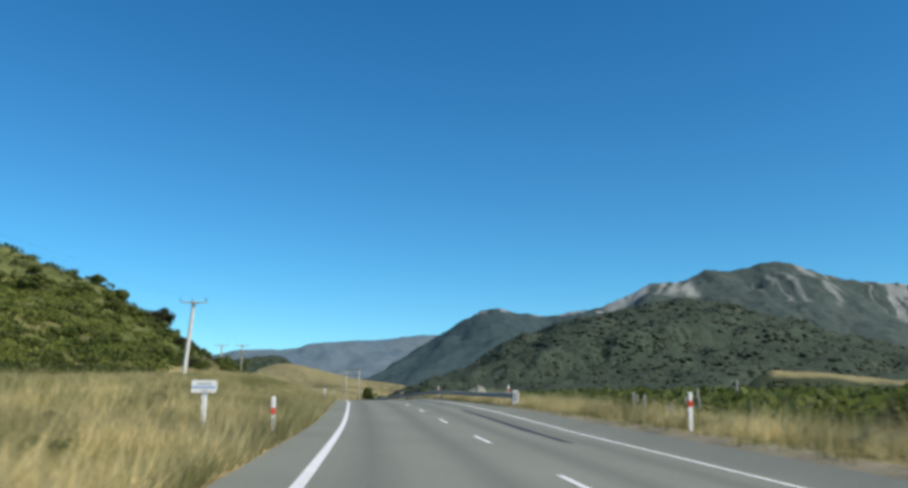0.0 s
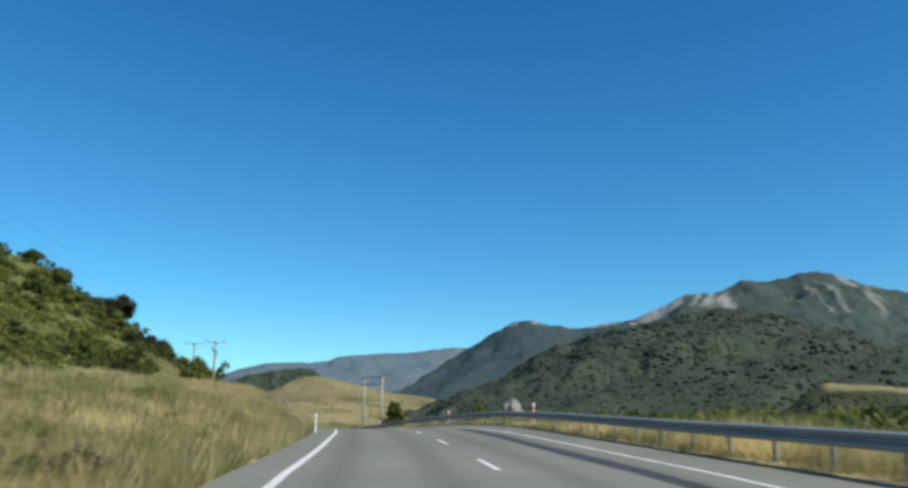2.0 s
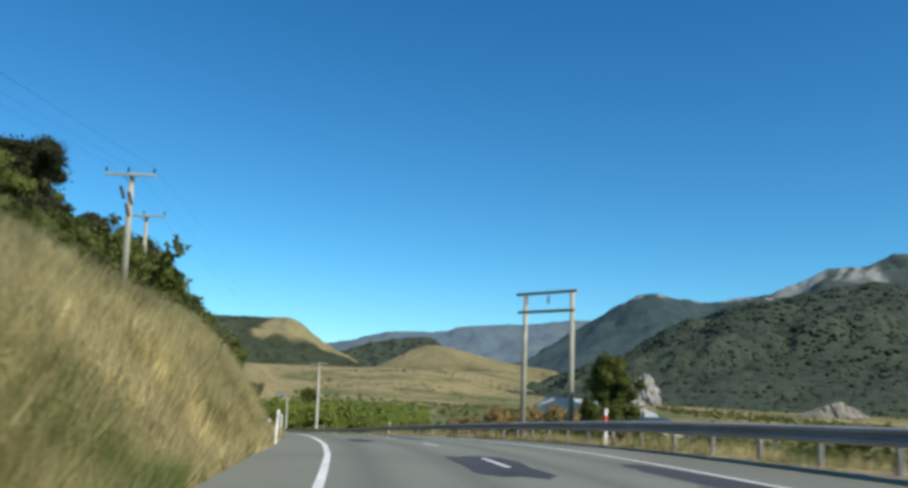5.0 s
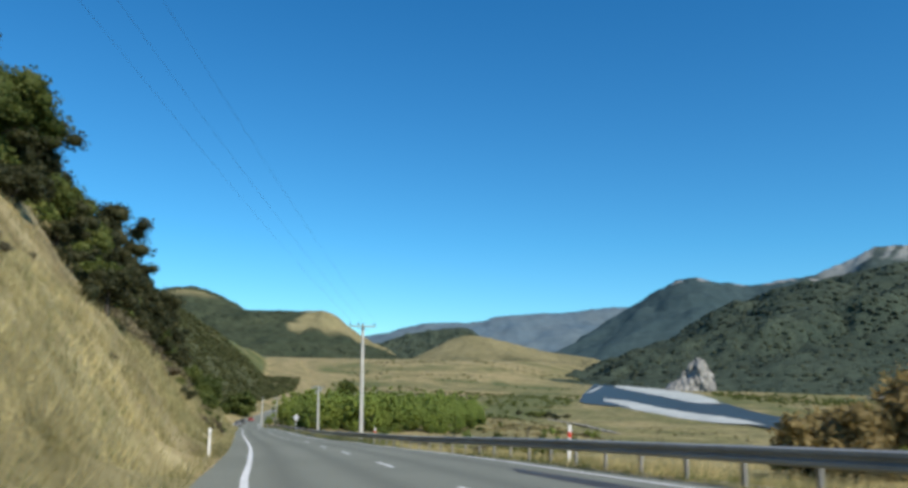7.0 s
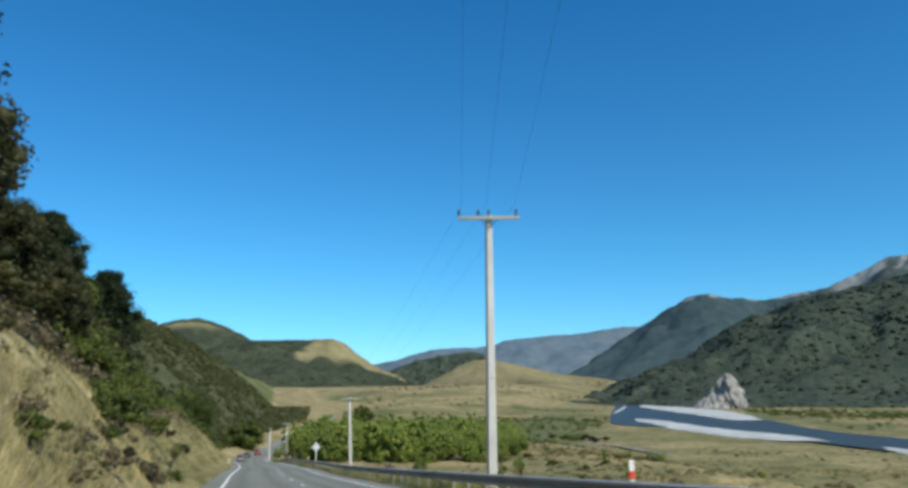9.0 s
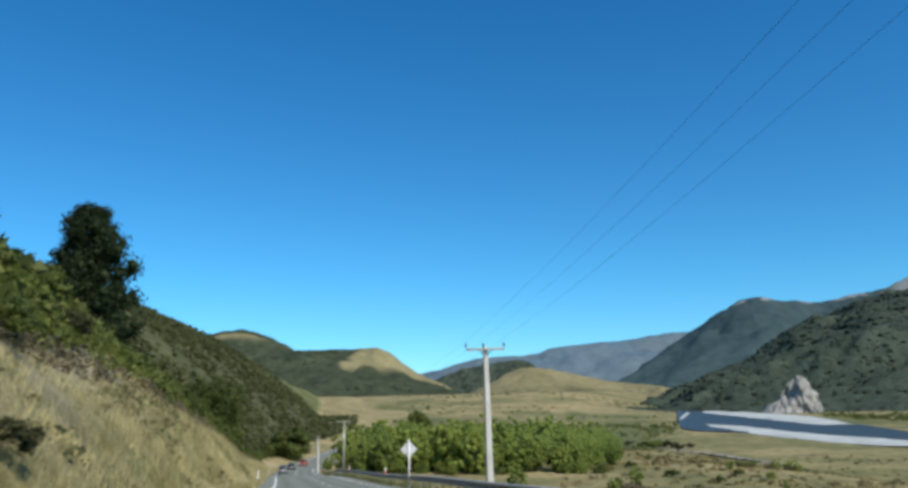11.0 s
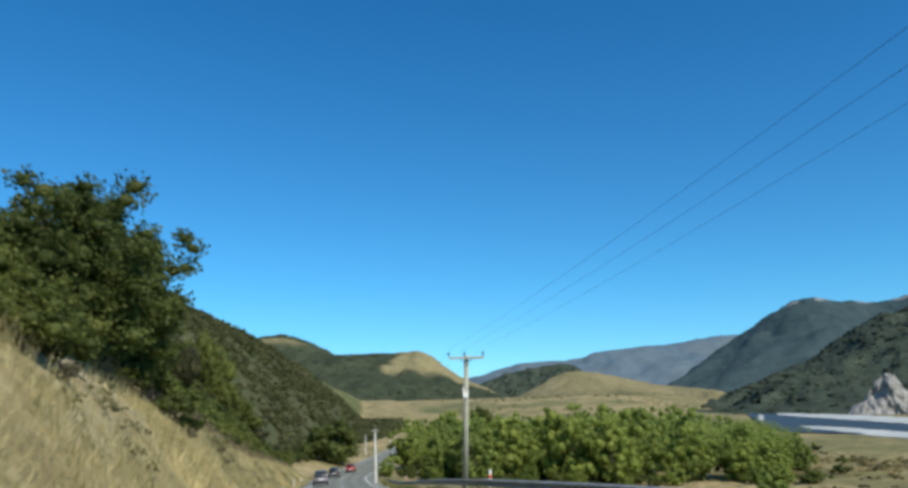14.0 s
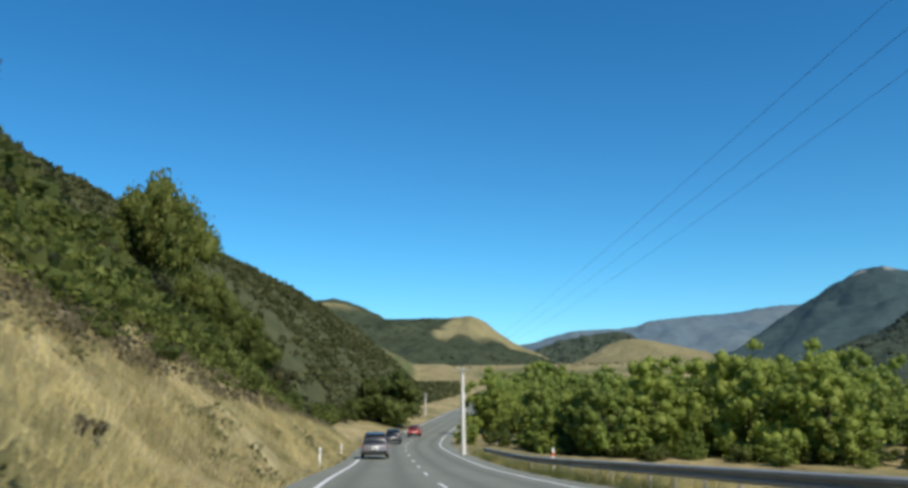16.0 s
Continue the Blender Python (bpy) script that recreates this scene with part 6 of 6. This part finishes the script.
def forest_on(ob, count, lo, hi, name, label, seed, material, limit=None):
    """Tree crowns over the faces of a hill, more where the face is larger."""
    rng = np.random.default_rng(seed)
    me = ob.data
    c = np.empty(len(me.polygons) * 3)
    me.polygons.foreach_get("center", c)
    a = np.empty(len(me.polygons))
    me.polygons.foreach_get("area", a)
    c = c.reshape(-1, 3)
    if limit:
        a = a * limit(c)
    k = rng.choice(len(c), count, p=a / a.sum())
    r = rng.uniform(lo, hi, count)
    j = np.sqrt(a[k])[:, None] * rng.uniform(-0.5, 0.5, (count, 2))
    blobs(name, label, c[k, 0] + j[:, 0], c[k, 1] + j[:, 1], c[k, 2] - r * 0.97, r, material, 0.72, seed)


# canopy tones pulled towards blue to include the haze of distance
FAR_LEAF = foliage("hazed_canopy", (0.05, 0.066, 0.05), (0.06, 0.078, 0.056), (0.074, 0.092, 0.062), 0.01)
forest_on(bpy.data.objects["forest_hill"], 12500, 5.0, 8.5, "forest_canopy", "dark beech forest canopy on the hill", 21, FAR_LEAF, lambda c: (c[:, 1] < 2230) * (c[:, 0] < 1500) * (c[:, 2] > -31))
forest_on(bpy.data.objects["river_bluff"], 5200, 2.5, 5.0, "bluff_canopy", "dark beech forest canopy above the river", 24, FAR_LEAF, lambda c: (c[:, 2] > -29) * (c[:, 0] < 480))
forest_on(bpy.data.objects["pasture_terrace"], 700, 2.0, 4.5, "terrace_trees", "dark green trees on the foot of the terrace", 25, FAR_LEAF, lambda c: (c[:, 2] < 27) * (c[:, 1] < 1079) * (c[:, 2] > -27))
forest_on(bpy.data.objects["conifer_hill"], 1500, 4.0, 7.0, "conifer_canopy", "dark conifer plantation on the low hill", 22, FAR_LEAF)
forest_on(bpy.data.objects["pasture_hill"], 300, 4.0, 8.0, "pasture_trees", "dark trees at the foot of the golden hill", 26, FAR_LEAF, lambda c: (c[:, 0] > -400) * (c[:, 2] < 30) * (c[:, 2] > -4) * (c[:, 1] < 2640) * 1.0)
forest_on(bpy.data.objects["scar_hill"], 3500, 2.5, 5.0, "scar_hill_trees", "dark trees on the slope of the hill", 23, FAR_LEAF, lambda c: ((c[:, 0] < -905) | (c[:, 2] < 45)) * 1.0)

# ---- cars ----
def car_paint(name, colour):
    m, nt, b = shade_nodes(name, 0.35, 0.0, 0.5)
    n = noise_node(nt, coords(nt), 3.0, 3)
    nt.links.new(ramp(nt, n, [(0.3, tuple(c * 0.85 for c in colour)), (0.7, colour)]), b.inputs["Base Color"])
    b.inputs["Coat Weight"].default_value = 0.6
    return m


TYRE = speckled("tyre_rubber", (0.015, 0.015, 0.015), (0.025, 0.025, 0.025), 6.0, 0.9)
GLASS_DARK = speckled("tinted_glass", (0.01, 0.012, 0.014), (0.016, 0.018, 0.02), 2.0, 0.08, 0.0, 10, 0.0, 0.6)
LAMP_RED = speckled("tail_lamp_red", (0.3, 0.015, 0.012), (0.4, 0.02, 0.016), 4.0, 0.25)


def loft(rings):
    """A skin over rings of points, capped at both ends."""
    bm = bmesh.new()
    vs = [[bm.verts.new(p) for p in ring] for ring in rings]
    for a, b in zip(vs, vs[1:]):
        for j in range(len(a)):
            bm.faces.new((a[j], a[(j + 1) % len(a)], b[(j + 1) % len(b)], b[j]))
    bm.faces.new(vs[0][::-1])
    bm.faces.new(vs[-1])
    bmesh.ops.recalc_face_normals(bm, faces=bm.faces)
    return bm


def body_ring(y, w, z0, z1, soft=0.12):
    return [(-w + soft, y, z0), (w - soft, y, z0), (w, y, z0 + soft), (w, y, (z0 + z1) / 2), (w - 0.04, y, z1 - soft), (w - soft - 0.04, y, z1), (-w + soft + 0.04, y, z1), (-w + 0.04, y, z1 - soft), (-w, y, (z0 + z1) / 2), (-w, y, z0 + soft)]


def car(s, lat, label, colour, height=1.66, length=4.6, half=0.92, back=False):
    p = on_road(s, lat)
    ob = thing("car", Matrix.Translation(p) @ Matrix.Rotation(radians(road_turn(s) + (180 if back else 0)), 4, "Z"), label, "car")
    paint = car_paint("car_paint", colour)
    roof = car_paint("roof_paint", tuple(0.3 * c for c in colour))
    L, W, H = length, half, height
    belt = H * 0.58
    bm = loft([body_ring(0.02, W * 0.9, 0.38, belt * 0.95), body_ring(0.18, W * 0.985, 0.28, belt), body_ring(1.0, W, 0.25, belt + 0.01), body_ring(L * 0.6, W, 0.25, belt), body_ring(L * 0.8, W * 0.98, 0.25, belt - 0.08), body_ring(L * 0.95, W * 0.93, 0.28, belt - 0.2), body_ring(L, W * 0.82, 0.36, belt - 0.32)])
    shaded(part("body", bm, paint, ob))
    bm = loft([body_ring(0.10, W * 0.86, belt - 0.03, belt + 0.05, 0.03), body_ring(0.22, W * 0.84, belt - 0.03, H * 0.82, 0.06), body_ring(0.48, W * 0.78, belt - 0.03, H * 0.975, 0.09), body_ring(1.6, W * 0.78, belt - 0.03, H, 0.1), body_ring(2.4, W * 0.77, belt - 0.03, H * 0.985, 0.1), body_ring(3.2, W * 0.8, belt - 0.03, belt + 0.1, 0.04)])
    shaded(part("cabin", bm, roof, ob, "darker roof and pillars"))
    bm = bmesh.new()
    add_box(bm, (W * 1.42, 0.03, H * 0.25), pose(0, 0.2, belt + H * 0.17, -24, 0, 0), 0.01)
    part("rear_window", bm, GLASS_DARK, ob, "dark tinted rear window")
    bm = bmesh.new()
    add_box(bm, (W * 1.36, 0.28, 0.03), pose(0, 0.34, H * 0.985, 4, 0, 0), 0.012)
    part("spoiler", bm, roof, ob)
    for sx in (-1, 1):
        bm = bmesh.new()
        add_box(bm, (0.03, 2.2, H * 0.2), pose(sx * W * 0.805, 1.6, belt + H * 0.15, 0, -sx * 8, 0), 0.01)
        part("side_window", bm, GLASS_DARK, ob, "dark tinted side window")
        bm = bmesh.new()
        add_box(bm, (0.36, 0.09, 0.17), pose(sx * W * 0.74, 0.1, belt - 0.14, -8, 0, sx * 14), 0.03)
        part("tail_lamp", bm, LAMP_RED, ob, "red tail lamp")
        bm = bmesh.new()
        add_box(bm, (0.2, 0.1, 0.14), pose(sx * (W + 0.12), L * 0.63, belt + 0.12), 0.04)
        part("door_mirror", bm, paint, ob)
    bm = bmesh.new()
    add_box(bm, (W * 1.8, 0.14, 0.24), pose(0, 0.03, 0.42), 0.05)
    part("bumper", bm, BLACK, ob, "dark plastic rear bumper")
    bm = bmesh.new()
    add_box(bm, (0.4, 0.02, 0.12), pose(0, -0.015, belt * 0.72), 0.006)
    plate = part("number_plate", bm, WHITE_PLASTIC, ob, "plain white plate")
    bm = bmesh.new()
    add_box(bm, (0.3, 0.006, 0.05), pose(0, -0.028, belt * 0.72))
    part("bar", bm, BLACK, plate, "dark bar in place of writing")
    for sx in (-1, 1):
        for y in (0.82, L - 0.9):
            bm = bmesh.new()
            add_tube(bm, (sx * (W - 0.22), y, 0.34), (sx * (W + 0.005), y, 0.34), 0.34, sides=24)
            bmesh.ops.bevel(bm, geom=[e for e in bm.edges if len(e.link_faces) == 2 and any(len(f.verts) > 8 for f in e.link_faces)], offset=0.04, segments=2, affect="EDGES")
            wheel = part("wheel", bm, TYRE, ob)
            bm = bmesh.new()
            add_tube(bm, (sx * (W - 0.02), y, 0.34), (sx * (W + 0.015), y, 0.34), 0.22, 0.2, 16)
            part("rim", bm, GALV, wheel, "silver alloy rim")
    return ob


car(386.2, -0.1, "dark grey suv driving ahead in its lane", (0.17, 0.172, 0.18))
car(419.5, 0.9, "dark hatchback further ahead on the road", (0.03, 0.032, 0.036), 1.5, 4.2, 0.87)
car(442.5, 1.9, "small red car further ahead on the road", (0.42, 0.04, 0.03), 1.5, 4.1, 0.86)
